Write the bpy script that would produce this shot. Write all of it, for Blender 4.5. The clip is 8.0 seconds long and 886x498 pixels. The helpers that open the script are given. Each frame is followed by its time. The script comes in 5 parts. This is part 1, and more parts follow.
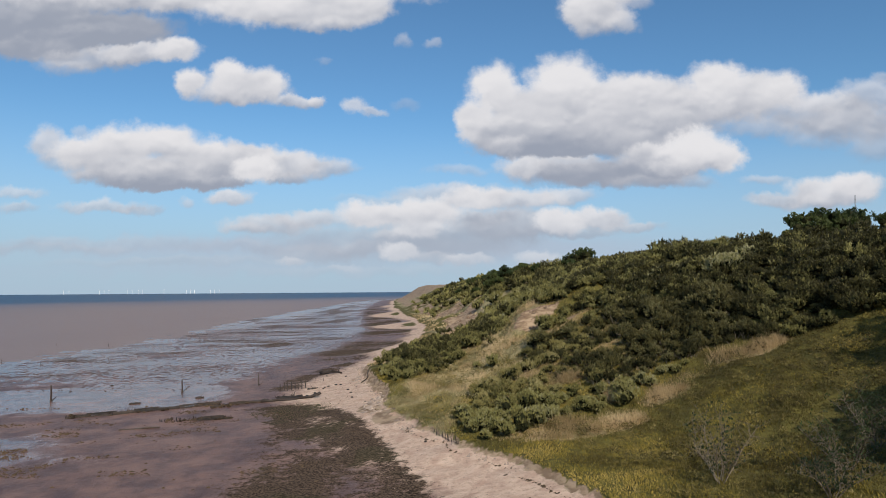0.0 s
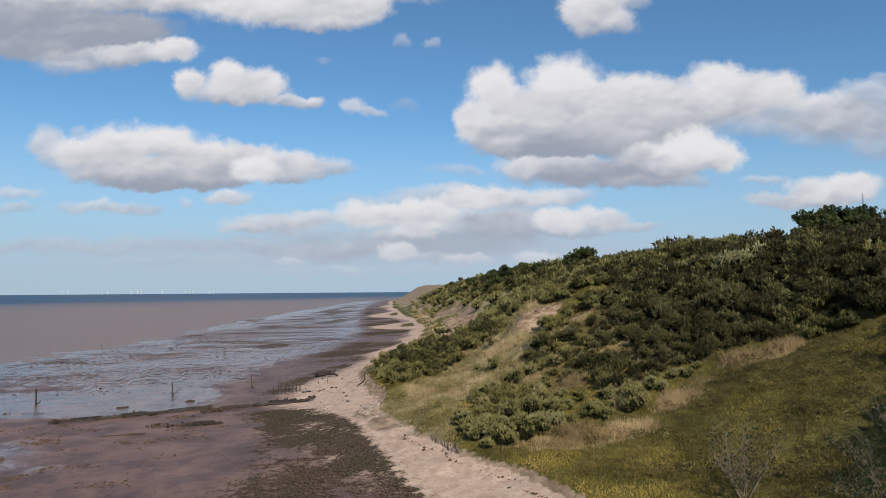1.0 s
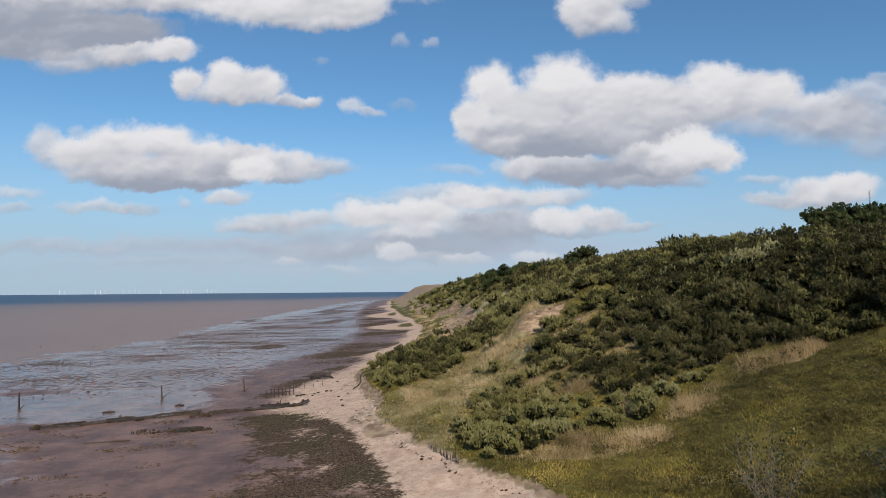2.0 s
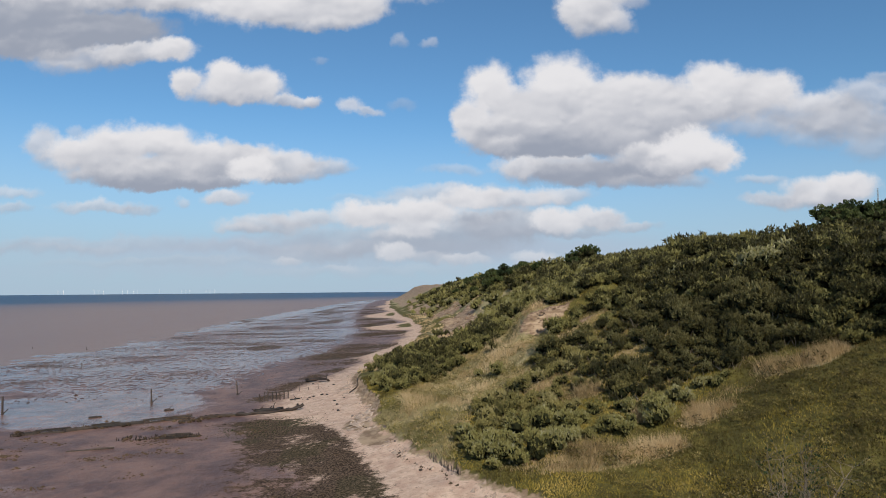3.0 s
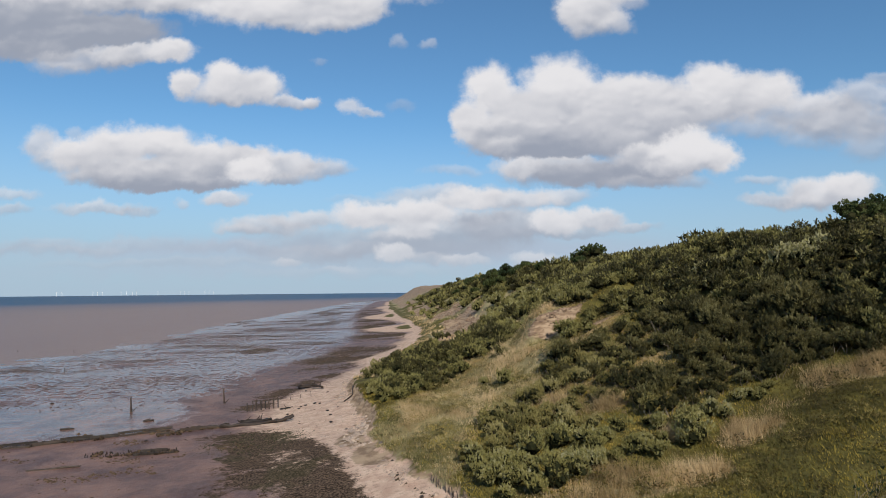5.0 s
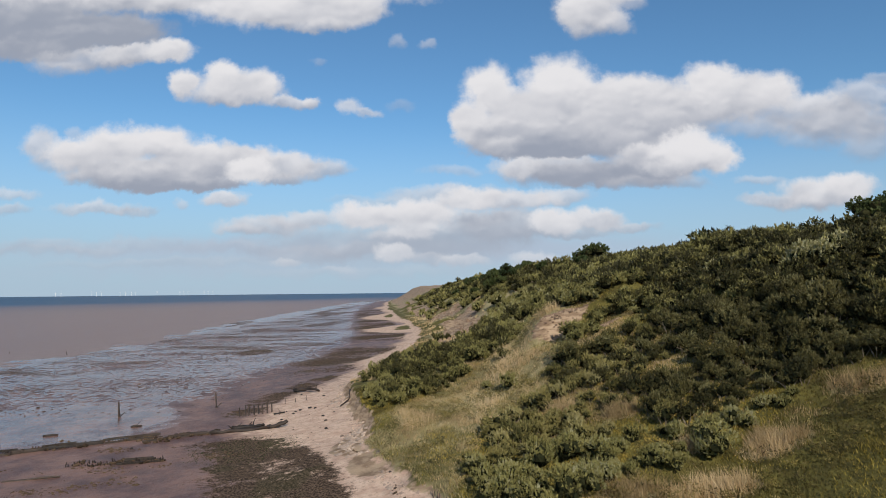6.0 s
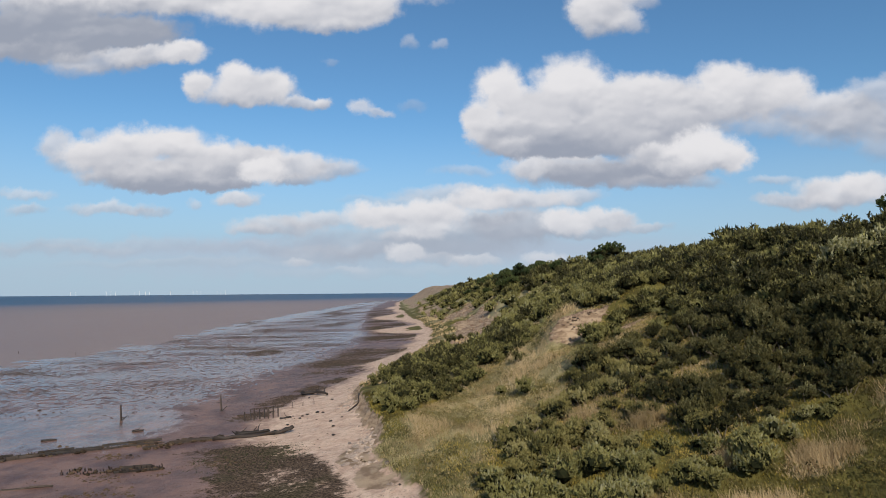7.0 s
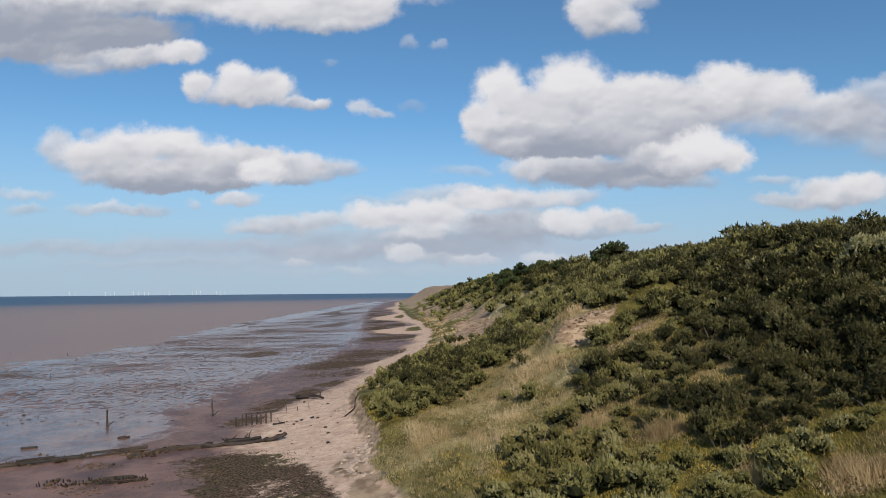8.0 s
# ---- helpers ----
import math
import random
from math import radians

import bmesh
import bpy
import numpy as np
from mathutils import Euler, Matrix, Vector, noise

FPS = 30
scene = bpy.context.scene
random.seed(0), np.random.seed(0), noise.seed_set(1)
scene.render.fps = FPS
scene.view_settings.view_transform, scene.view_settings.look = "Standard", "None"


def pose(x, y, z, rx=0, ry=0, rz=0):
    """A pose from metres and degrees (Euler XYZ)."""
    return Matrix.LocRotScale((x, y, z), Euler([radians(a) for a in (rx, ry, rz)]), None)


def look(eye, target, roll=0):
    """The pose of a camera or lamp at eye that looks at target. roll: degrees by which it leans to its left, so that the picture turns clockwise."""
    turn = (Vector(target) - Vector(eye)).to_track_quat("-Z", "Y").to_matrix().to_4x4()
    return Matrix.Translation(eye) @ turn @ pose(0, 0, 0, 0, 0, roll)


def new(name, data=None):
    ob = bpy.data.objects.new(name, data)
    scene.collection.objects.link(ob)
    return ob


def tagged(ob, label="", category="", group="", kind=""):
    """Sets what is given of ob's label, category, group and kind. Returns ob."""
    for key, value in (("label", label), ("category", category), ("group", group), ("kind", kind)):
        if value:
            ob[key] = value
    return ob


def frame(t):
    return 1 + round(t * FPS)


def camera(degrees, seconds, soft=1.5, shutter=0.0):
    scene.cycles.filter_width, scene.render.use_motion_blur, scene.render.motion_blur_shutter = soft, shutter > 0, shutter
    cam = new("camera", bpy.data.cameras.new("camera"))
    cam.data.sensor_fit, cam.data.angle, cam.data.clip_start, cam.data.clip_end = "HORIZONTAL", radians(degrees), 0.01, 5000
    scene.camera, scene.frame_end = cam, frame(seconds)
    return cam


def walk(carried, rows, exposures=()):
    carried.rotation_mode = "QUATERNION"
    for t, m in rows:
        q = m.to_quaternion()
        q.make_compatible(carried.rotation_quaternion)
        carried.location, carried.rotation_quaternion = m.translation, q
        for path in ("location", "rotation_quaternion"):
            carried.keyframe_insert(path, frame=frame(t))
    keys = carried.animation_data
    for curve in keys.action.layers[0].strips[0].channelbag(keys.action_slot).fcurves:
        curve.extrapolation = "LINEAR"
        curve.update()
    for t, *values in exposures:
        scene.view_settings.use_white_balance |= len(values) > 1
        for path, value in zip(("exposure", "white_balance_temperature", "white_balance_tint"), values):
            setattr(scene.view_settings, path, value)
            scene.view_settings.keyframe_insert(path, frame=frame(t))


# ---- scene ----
cam = camera(67.5, 8.0, soft=0.7)
METRES, EYE, TILT, LEAN, TURN = 25.0, 14.7, 3.52, 0.4, 0.0
ROWS = [
    (0.0, 0.0, 0.0, 0.0, -0.0, 0.0, -0.0),
    (0.5, 0.0005, 0.0632, -0.0047, -0.02, 0.01, -0.01),
    (1.0, -0.0001, 0.1259, -0.0094, -0.08, 0.0, 0.03),
    (1.5, -0.0008, 0.1883, -0.0132, -0.15, -0.01, 0.04),
    (3.0, -0.0052, 0.374, -0.0254, -0.31, -0.02, 0.07),
    (3.5, -0.008, 0.4357, -0.0294, -0.3, -0.02, 0.08),
    (4.0, -0.0103, 0.4976, -0.034, -0.33, 0.01, 0.09),
    (4.5, -0.0136, 0.5602, -0.0384, -0.34, 0.04, 0.12),
    (6.0, -0.0195, 0.7455, -0.0512, -0.42, 0.07, 0.15),
    (6.5, -0.0223, 0.8078, -0.0545, 0.1, 0.05, 0.14),
    (7.0, -0.024, 0.8712, -0.0587, 0.58, 0.08, 0.11),
    (7.5, -0.026, 0.9347, -0.0632, 0.59, 0.08, 0.1),
    (8.0, -0.0285, 0.9971, -0.0672, 0.54, 0.09, 0.12),
]
walk(cam, [(t, pose(0, 0, EYE, TILT, LEAN, TURN) @ pose(METRES * x, METRES * y, METRES * z, 90 + pitch, roll, yaw)) for t, x, y, z, yaw, pitch, roll in ROWS])

# ---- sun and sky ----
SUN_UP, SUN_TURN = 33.0, 165.0      # degrees above the horizon; compass turn from +y, clockwise
SKY, SUN = 0.105, 4.3

sun = new("sun", bpy.data.lights.new("sun", "SUN"))
sun.data.energy, sun.data.angle, sun.data.color = SUN, radians(0.6), (1.0, 0.93, 0.82)
_a, _e = radians(SUN_TURN), radians(SUN_UP)
sun.matrix_world = look((0, 0, 60), (-math.sin(_a) * math.cos(_e), -math.cos(_a) * math.cos(_e), 60 - math.sin(_e)))

# Cumulus as ovals on the sky, the farther ones first: sideways and upward slope of the direction, half width, half height, density, brightness
BANK_TOP = [
    (-0.387, 0.457, 0.366, 0.027, 1.00, 0.72),
    (-0.587, 0.449, 0.130, 0.021, 1.00, 0.55),
    (-0.256, 0.435, 0.122, 0.030, 1.00, 0.80),
    (-0.152, 0.435, 0.078, 0.032, 1.00, 0.75),
    (-0.104, 0.441, 0.037, 0.030, 0.90, 0.82),
    (-0.186, 0.411, 0.061, 0.013, 0.80, 0.55),
    (-0.620, 0.407, 0.165, 0.046, 1.00, 0.08),
    (-0.508, 0.404, 0.104, 0.030, 1.00, 0.10),
    (-0.542, 0.393, 0.130, 0.021, 1.00, 0.10),
    (-0.637, 0.376, 0.104, 0.021, 0.95, 0.18),
    (-0.541, 0.360, 0.095, 0.018, 0.85, 0.40),
    (-0.472, 0.367, 0.061, 0.017, 0.95, 0.65),
    (-0.412, 0.372, 0.043, 0.020, 1.00, 0.85),
    (-0.575, 0.346, 0.052, 0.014, 0.50, 0.50),
]
TOP_PUFF = [
    (0.286, 0.456, 0.044, 0.016, 0.80, 0.80),
    (0.303, 0.441, 0.035, 0.013, 0.50, 0.60),
    (0.239, 0.430, 0.056, 0.038, 1.00, 0.74),
    (0.220, 0.433, 0.032, 0.031, 1.00, 0.85),
    (0.285, 0.414, 0.023, 0.021, 0.70, 0.60),
    (0.237, 0.401, 0.037, 0.018, 0.75, 0.45),
]
SMALL_PUFFS = [
    (-0.303, 0.300, 0.078, 0.016, 0.90, 0.50),
    (-0.220, 0.289, 0.041, 0.011, 0.85, 0.66),
    (-0.190, 0.289, 0.017, 0.011, 0.80, 0.75),
    (-0.268, 0.316, 0.033, 0.028, 1.00, 0.82),
    (-0.385, 0.321, 0.026, 0.024, 1.00, 0.85),
    (-0.314, 0.316, 0.052, 0.030, 1.00, 0.80),
    (-0.325, 0.334, 0.033, 0.021, 1.00, 1.00),
    (-0.131, 0.281, 0.021, 0.014, 0.70, 0.85),
    (-0.104, 0.271, 0.021, 0.008, 0.65, 0.70),
    (-0.056, 0.282, 0.026, 0.010, 0.25, 0.60),
    (-0.182, 0.356, 0.010, 0.008, 0.25, 0.50),
    (-0.058, 0.381, 0.013, 0.012, 0.40, 0.60),
    (-0.017, 0.380, 0.015, 0.009, 0.40, 0.70),
]
LONG_CLOUD = [
    (-0.554, 0.244, 0.014, 0.010, 0.40, 0.70),
    (-0.580, 0.200, 0.043, 0.017, 0.55, 0.50),
    (-0.605, 0.226, 0.029, 0.028, 0.80, 0.72),
    (-0.486, 0.225, 0.062, 0.031, 1.00, 0.85),
    (-0.422, 0.228, 0.057, 0.030, 1.00, 0.88),
    (-0.546, 0.211, 0.053, 0.026, 1.00, 0.80),
    (-0.364, 0.210, 0.069, 0.024, 1.00, 0.75),
    (-0.297, 0.204, 0.060, 0.019, 1.00, 0.70),
    (-0.177, 0.188, 0.048, 0.015, 0.75, 0.60),
    (-0.233, 0.193, 0.060, 0.021, 0.95, 0.72),
]
LONG_CLOUD_BASE = [
    (-0.481, 0.186, 0.094, 0.023, 1.00, 0.52),
    (-0.383, 0.183, 0.103, 0.021, 1.00, 0.46),
    (-0.520, 0.176, 0.043, 0.013, 0.80, 0.35),
    (-0.434, 0.164, 0.096, 0.012, 1.00, 0.10),
    (-0.365, 0.164, 0.068, 0.011, 1.00, 0.18),
    (-0.237, 0.174, 0.043, 0.010, 0.85, 0.40),
    (-0.323, 0.168, 0.038, 0.010, 0.90, 0.32),
    (-0.283, 0.185, 0.039, 0.019, 1.00, 0.95),
    (-0.322, 0.142, 0.036, 0.013, 0.85, 0.75),
    (-0.388, 0.136, 0.013, 0.010, 0.50, 0.65),
    (-0.647, 0.153, 0.049, 0.010, 0.55, 0.70),
    (-0.646, 0.129, 0.036, 0.009, 0.55, 0.55),
    (-0.459, 0.125, 0.044, 0.008, 0.55, 0.50),
    (-0.518, 0.130, 0.075, 0.011, 0.65, 0.70),
]
BIG_CUMULUS = [
    (0.360, 0.276, 0.097, 0.048, 1.00, 0.60),
    (0.456, 0.291, 0.080, 0.039, 1.00, 0.66),
    (0.519, 0.302, 0.044, 0.032, 1.00, 0.78),
    (0.423, 0.309, 0.057, 0.039, 1.00, 0.90),
    (0.308, 0.297, 0.064, 0.035, 1.00, 0.80),
    (0.254, 0.268, 0.115, 0.055, 1.00, 0.62),
    (0.081, 0.305, 0.042, 0.044, 1.00, 0.92),
    (0.189, 0.306, 0.063, 0.055, 1.00, 0.97),
    (0.234, 0.279, 0.071, 0.042, 1.00, 0.76),
    (0.125, 0.271, 0.062, 0.042, 1.00, 0.74),
    (0.049, 0.256, 0.029, 0.037, 1.00, 0.85),
    (0.082, 0.236, 0.050, 0.032, 1.00, 0.60),
    (0.337, 0.248, 0.069, 0.030, 1.00, 0.52),
    (0.159, 0.237, 0.104, 0.033, 1.00, 0.42),
    (0.272, 0.227, 0.097, 0.032, 1.00, 0.38),
]
CUMULUS_BASE = [
    (0.176, 0.213, 0.097, 0.017, 1.00, 0.14),
    (0.097, 0.219, 0.035, 0.019, 1.00, 0.50),
    (0.227, 0.174, 0.122, 0.022, 1.00, 0.26),
    (0.322, 0.180, 0.079, 0.026, 1.00, 0.28),
    (0.128, 0.188, 0.047, 0.018, 0.95, 0.72),
    (0.193, 0.192, 0.053, 0.014, 0.90, 0.55),
    (0.296, 0.160, 0.079, 0.010, 0.70, 0.26),
    (0.331, 0.201, 0.062, 0.024, 1.00, 0.62),
    (0.425, 0.199, 0.035, 0.029, 1.00, 0.90),
    (0.388, 0.212, 0.057, 0.035, 1.00, 1.00),
    (0.361, 0.182, 0.054, 0.016, 1.00, 0.60),
    (0.378, 0.159, 0.045, 0.010, 0.55, 0.45),
]
EAST_VEIL = [
    (0.662, 0.226, 0.052, 0.037, 0.55, 0.50),
    (0.498, 0.244, 0.080, 0.021, 0.55, 0.55),
    (0.566, 0.225, 0.062, 0.016, 0.35, 0.50),
    (0.628, 0.252, 0.097, 0.033, 0.75, 0.48),
    (0.577, 0.266, 0.115, 0.035, 0.75, 0.60),
    (0.656, 0.292, 0.054, 0.027, 0.65, 0.65),
    (0.577, 0.279, 0.054, 0.018, 0.65, 0.82),
    (0.684, 0.318, 0.028, 0.012, 0.45, 0.60),
    (0.571, 0.128, 0.079, 0.011, 0.65, 0.40),
    (0.519, 0.135, 0.062, 0.011, 0.75, 0.60),
    (0.589, 0.142, 0.071, 0.026, 0.95, 0.75),
    (0.628, 0.152, 0.047, 0.022, 0.95, 0.86),
    (0.494, 0.163, 0.041, 0.009, 0.50, 0.65),
    (0.029, 0.181, 0.053, 0.010, 0.38, 0.60),
]
LOW_BANK = [
    (0.020, 0.148, 0.107, 0.014, 0.65, 0.60),
    (-0.066, 0.138, 0.096, 0.010, 0.45, 0.55),
    (-0.117, 0.073, 0.179, 0.033, 0.55, 0.28),
    (0.020, 0.079, 0.141, 0.036, 0.70, 0.30),
    (0.101, 0.099, 0.096, 0.028, 0.85, 0.36),
    (-0.296, 0.094, 0.044, 0.009, 0.65, 0.50),
    (-0.262, 0.100, 0.079, 0.017, 0.80, 0.60),
    (-0.202, 0.110, 0.062, 0.015, 0.80, 0.66),
    (-0.074, 0.084, 0.036, 0.012, 0.60, 0.60),
    (-0.037, 0.095, 0.044, 0.018, 0.90, 0.85),
    (-0.100, 0.116, 0.067, 0.021, 1.00, 0.85),
    (-0.019, 0.120, 0.055, 0.024, 1.00, 0.92),
]
LOW_BANK_EAST = [
    (0.063, 0.110, 0.053, 0.014, 0.75, 0.48),
    (0.192, 0.140, 0.045, 0.013, 0.70, 0.60),
    (0.115, 0.137, 0.079, 0.017, 0.90, 0.74),
    (0.051, 0.139, 0.053, 0.018, 0.95, 0.88),
    (0.200, 0.086, 0.079, 0.009, 0.65, 0.35),
    (0.286, 0.094, 0.053, 0.009, 0.70, 0.50),
    (0.239, 0.106, 0.053, 0.017, 0.95, 0.76),
    (0.178, 0.103, 0.043, 0.021, 1.00, 0.92),
    (-0.185, 0.055, 0.104, 0.014, 0.45, 0.35),
    (-0.117, 0.063, 0.087, 0.012, 0.45, 0.40),
    (-0.015, 0.048, 0.053, 0.011, 0.60, 0.50),
    (-0.066, 0.056, 0.032, 0.015, 0.85, 0.82),
    (0.036, 0.044, 0.044, 0.010, 0.70, 0.75),
    (0.143, 0.045, 0.039, 0.011, 0.70, 0.75),
]
SEA_BANDS = [
    (-0.228, 0.045, 0.029, 0.008, 0.55, 0.75),
    (-0.151, 0.036, 0.029, 0.006, 0.40, 0.70),
    (-0.526, 0.073, 0.255, 0.011, 0.32, 0.42),
    (-0.610, 0.065, 0.170, 0.009, 0.32, 0.38),
    (-0.406, 0.045, 0.221, 0.008, 0.28, 0.45),
    (-0.304, 0.065, 0.111, 0.010, 0.30, 0.40),
    (-0.117, 0.029, 0.222, 0.009, 0.25, 0.50),
]
# Thin haze over the sea
SEA_HAZE = [
    (-0.456, 0.066, 0.392, 0.019, 0.40, 0.00),
    (-0.123, 0.058, 0.409, 0.034, 0.50, 0.00),
    (-0.413, 0.035, 0.392, 0.015, 0.25, 0.00),
    (0.184, 0.061, 0.239, 0.031, 0.45, 0.00),
]
CLOUDS = (BANK_TOP, TOP_PUFF, SMALL_PUFFS, LONG_CLOUD, LONG_CLOUD_BASE, BIG_CUMULUS, CUMULUS_BASE, EAST_VEIL, LOW_BANK, LOW_BANK_EAST, SEA_BANDS)

world = bpy.data.worlds.new("sky")
world.use_nodes = True
scene.world = world


class Nodes:
    """Short hand for building a node tree."""

    def __init__(self, tree):
        self.tree = tree
        tree.nodes.clear()

    def add(self, kind):
        return self.tree.nodes.new(kind)

    def put(self, socket, value):
        if hasattr(value, "is_linked"):
            self.tree.links.new(value, socket)
        elif value is not None:
            socket.default_value = value

    def math(self, op, a, b=None, c=None, clamp=False):
        node = self.add("ShaderNodeMath")
        node.operation, node.use_clamp = op, clamp
        for i, v in enumerate((a, b, c)):
            self.put(node.inputs[i], v)
        return node.outputs[0]

    def vec(self, op, a, b=None, c=None):
        node = self.add("ShaderNodeVectorMath")
        node.operation = op
        for i, v in enumerate((a, b, c)):
            self.put(node.inputs[i], v)
        return node.outputs["Value" if op in ("LENGTH", "DOT_PRODUCT", "DISTANCE") else "Vector"]

    def ramp(self, value, low, high, a=0.0, b=1.0):
        node = self.add("ShaderNodeMapRange")
        node.interpolation_type = "SMOOTHSTEP"
        for i, v in enumerate((value, low, high, a, b)):
            self.put(node.inputs[i], v)
        return node.outputs[0]

    def mix(self, fac, a, b, blend="MIX"):
        node = self.add("ShaderNodeMix")
        node.data_type, node.blend_type = "RGBA", blend
        self.put(node.inputs["Factor"], fac)
        self.put(node.inputs[6], a if hasattr(a, "is_linked") else (*a, 1.0))
        self.put(node.inputs[7], b if hasattr(b, "is_linked") else (*b, 1.0))
        return node.outputs[2]

    def noise(self, vector, scale, detail=4.0, rough=0.55, colour=False, distortion=0.0):
        node = self.add("ShaderNodeTexNoise")
        self.put(node.inputs["Vector"], vector)
        self.put(node.inputs["Scale"], scale)
        self.put(node.inputs["Detail"], detail)
        self.put(node.inputs["Roughness"], rough)
        self.put(node.inputs["Distortion"], distortion)
        return node.outputs["Color" if colour else "Fac"]

    def cells(self, vector, scale, soft=0.7):
        node = self.add("ShaderNodeTexVoronoi")
        node.feature = "SMOOTH_F1"
        self.put(node.inputs["Vector"], vector)
        self.put(node.inputs["Scale"], scale)
        self.put(node.inputs["Smoothness"], soft)
        return node.outputs["Distance"]


def oval_group():
    """One oval of cloud laid over those behind it: brightness and cover so far go in and come out."""
    tree = bpy.data.node_groups.new("cloud_oval", "ShaderNodeTree")
    for name, kind in (("Spot", "Vector"), ("Fray", "Float"), ("Light", "Float"), ("Cover", "Float"), ("Scale", "Vector"), ("Shift", "Vector"), ("Lit", "Float"), ("Dense", "Float"), ("Firm", "Float")):
        tree.interface.new_socket(name, in_out="INPUT", socket_type="NodeSocket" + kind)
    for name in ("Light", "Cover"):
        tree.interface.new_socket(name, in_out="OUTPUT", socket_type="NodeSocketFloat")
    n = Nodes(tree)
    given = n.add("NodeGroupInput").outputs
    # tied to the ones behind it, so that they are worked out one after the other
    tie = n.add("ShaderNodeCombineXYZ")
    n.put(tie.inputs[2], n.math("ADD", given["Light"], given["Cover"]))
    q = n.vec("MULTIPLY_ADD", n.vec("ADD", given["Spot"], tie.outputs[0]), given["Scale"], given["Shift"])
    reach = n.math("ADD", n.vec("LENGTH", q), given["Fray"])
    solid = n.math("MULTIPLY", n.ramp(reach, 1.20, given["Firm"]), given["Dense"])
    glow = n.math("ADD", n.vec("DOT_PRODUCT", q, (-0.03, 0.30, 0)), given["Lit"])
    out = n.add("NodeGroupOutput")
    n.put(out.inputs[0], n.math("MULTIPLY_ADD", solid, n.math("SUBTRACT", glow, given["Light"]), given["Light"]))
    n.put(out.inputs[1], n.math("MULTIPLY_ADD", solid, n.math("SUBTRACT", 1.0, given["Cover"]), given["Cover"]))
    return tree


def build_sky():
    n = Nodes(world.node_tree)
    way = n.add("ShaderNodeTexCoord").outputs["Generated"]
    xyz = n.add("ShaderNodeSeparateXYZ")
    n.put(xyz.inputs[0], way)
    ahead = n.math("MAXIMUM", xyz.outputs[1], 0.05)
    u = n.math("DIVIDE", xyz.outputs[0], ahead)
    v = n.math("DIVIDE", xyz.outputs[2], ahead)
    flat = n.add("ShaderNodeCombineXYZ")
    n.put(flat.inputs[0], u)
    n.put(flat.inputs[1], v)
    here = flat.outputs[0]
    # billows: the plane is bent by coarse and fine turbulence
    turn = n.vec("SUBTRACT", n.noise(here, 22.0, 6.0, 0.60, colour=True), (0.5, 0.5, 0.5))
    bent = n.vec("ADD", here, n.vec("MULTIPLY", turn, (0.048, 0.036, 0.0)))
    fray = n.math("MULTIPLY_ADD", n.noise(here, 40.0, 5.0, 0.60), 0.50, -0.25)
    # rounded heads, lit from above
    swirl = n.vec("SUBTRACT", n.noise(here, 14.0, 3.0, 0.5, colour=True), (0.5, 0.5, 0.5))
    wide = n.vec("MULTIPLY", n.vec("ADD", here, n.vec("MULTIPLY", swirl, (0.05, 0.03, 0.0))), (1.0, 1.5, 1.0))
    head = n.math("SUBTRACT", n.cells(n.vec("ADD", wide, (-0.003, 0.014, 0)), 17.0, 0.8), n.cells(wide, 17.0, 0.8))
    knob = n.math("SUBTRACT", n.cells(n.vec("ADD", wide, (-0.002, 0.007, 0)), 44.0, 0.7), n.cells(wide, 44.0, 0.7))
    cover, light, group = 0.0, 0.0, oval_group()
    for cu, cv, half, rise, dense, lit in [oval for bank in CLOUDS for oval in bank]:
        node = n.add("ShaderNodeGroup")
        node.node_tree = group
        firm = 0.30 + 0.45 * max(0.0, dense - 0.3)
        for value, socket in zip((bent, fray, light, cover, (1 / half, 1 / rise, 0), (-cu / half, -cv / rise, 0), lit, dense, firm), node.inputs):
            n.put(socket, value)
        light, cover = node.outputs
    light = n.math("DIVIDE", light, n.math("MAXIMUM", cover, 0.001))
    veil = 0.0
    for cu, cv, half, rise, dense, lit in SEA_HAZE:
        q = n.vec("MULTIPLY", n.vec("SUBTRACT", bent, (cu, cv, 0)), (1 / half, 1 / rise, 0))
        veil = n.math("ADD", veil, n.ramp(n.vec("LENGTH", q), 1.4, 0.0, 0.0, dense))
    light = n.math("ADD", light, n.math("MULTIPLY_ADD", head, 0.60, n.math("MULTIPLY", knob, 0.22)))
    bright = n.ramp(light, 0.06, 1.16)
    cloud = n.mix(bright, (0.322, 0.356, 0.436), (0.790, 0.780, 0.800))
    # farther clouds stand deeper in the air
    cloud = n.mix(n.ramp(v, 0.16, 0.02, 0.0, 0.38), cloud, (0.51, 0.575, 0.665))
    # the sky behind and beside goes on with broken cloud
    up = n.math("MAXIMUM", xyz.outputs[2], 0.06)
    roof = n.add("ShaderNodeCombineXYZ")
    n.put(roof.inputs[0], n.math("DIVIDE", xyz.outputs[0], up))
    n.put(roof.inputs[1], n.math("DIVIDE", xyz.outputs[1], up))
    field = n.ramp(n.noise(roof.outputs[0], 0.55, 5.0, 0.55), 0.50, 0.66, 0.0, 0.85)
    front = n.ramp(xyz.outputs[1], 0.45, 0.65)
    cover = n.math("ADD", n.math("MULTIPLY", cover, front), n.math("MULTIPLY", field, n.math("SUBTRACT", 1.0, front)), clamp=True)
    cover = n.math("MULTIPLY", cover, n.ramp(xyz.outputs[2], 0.0, 0.05, 0.35, 1.0))
    blue = n.add("ShaderNodeTexSky")
    blue.sky_type, blue.sun_disc = "NISHITA", False
    blue.sun_elevation, blue.sun_rotation = radians(SUN_UP), radians(SUN_TURN)
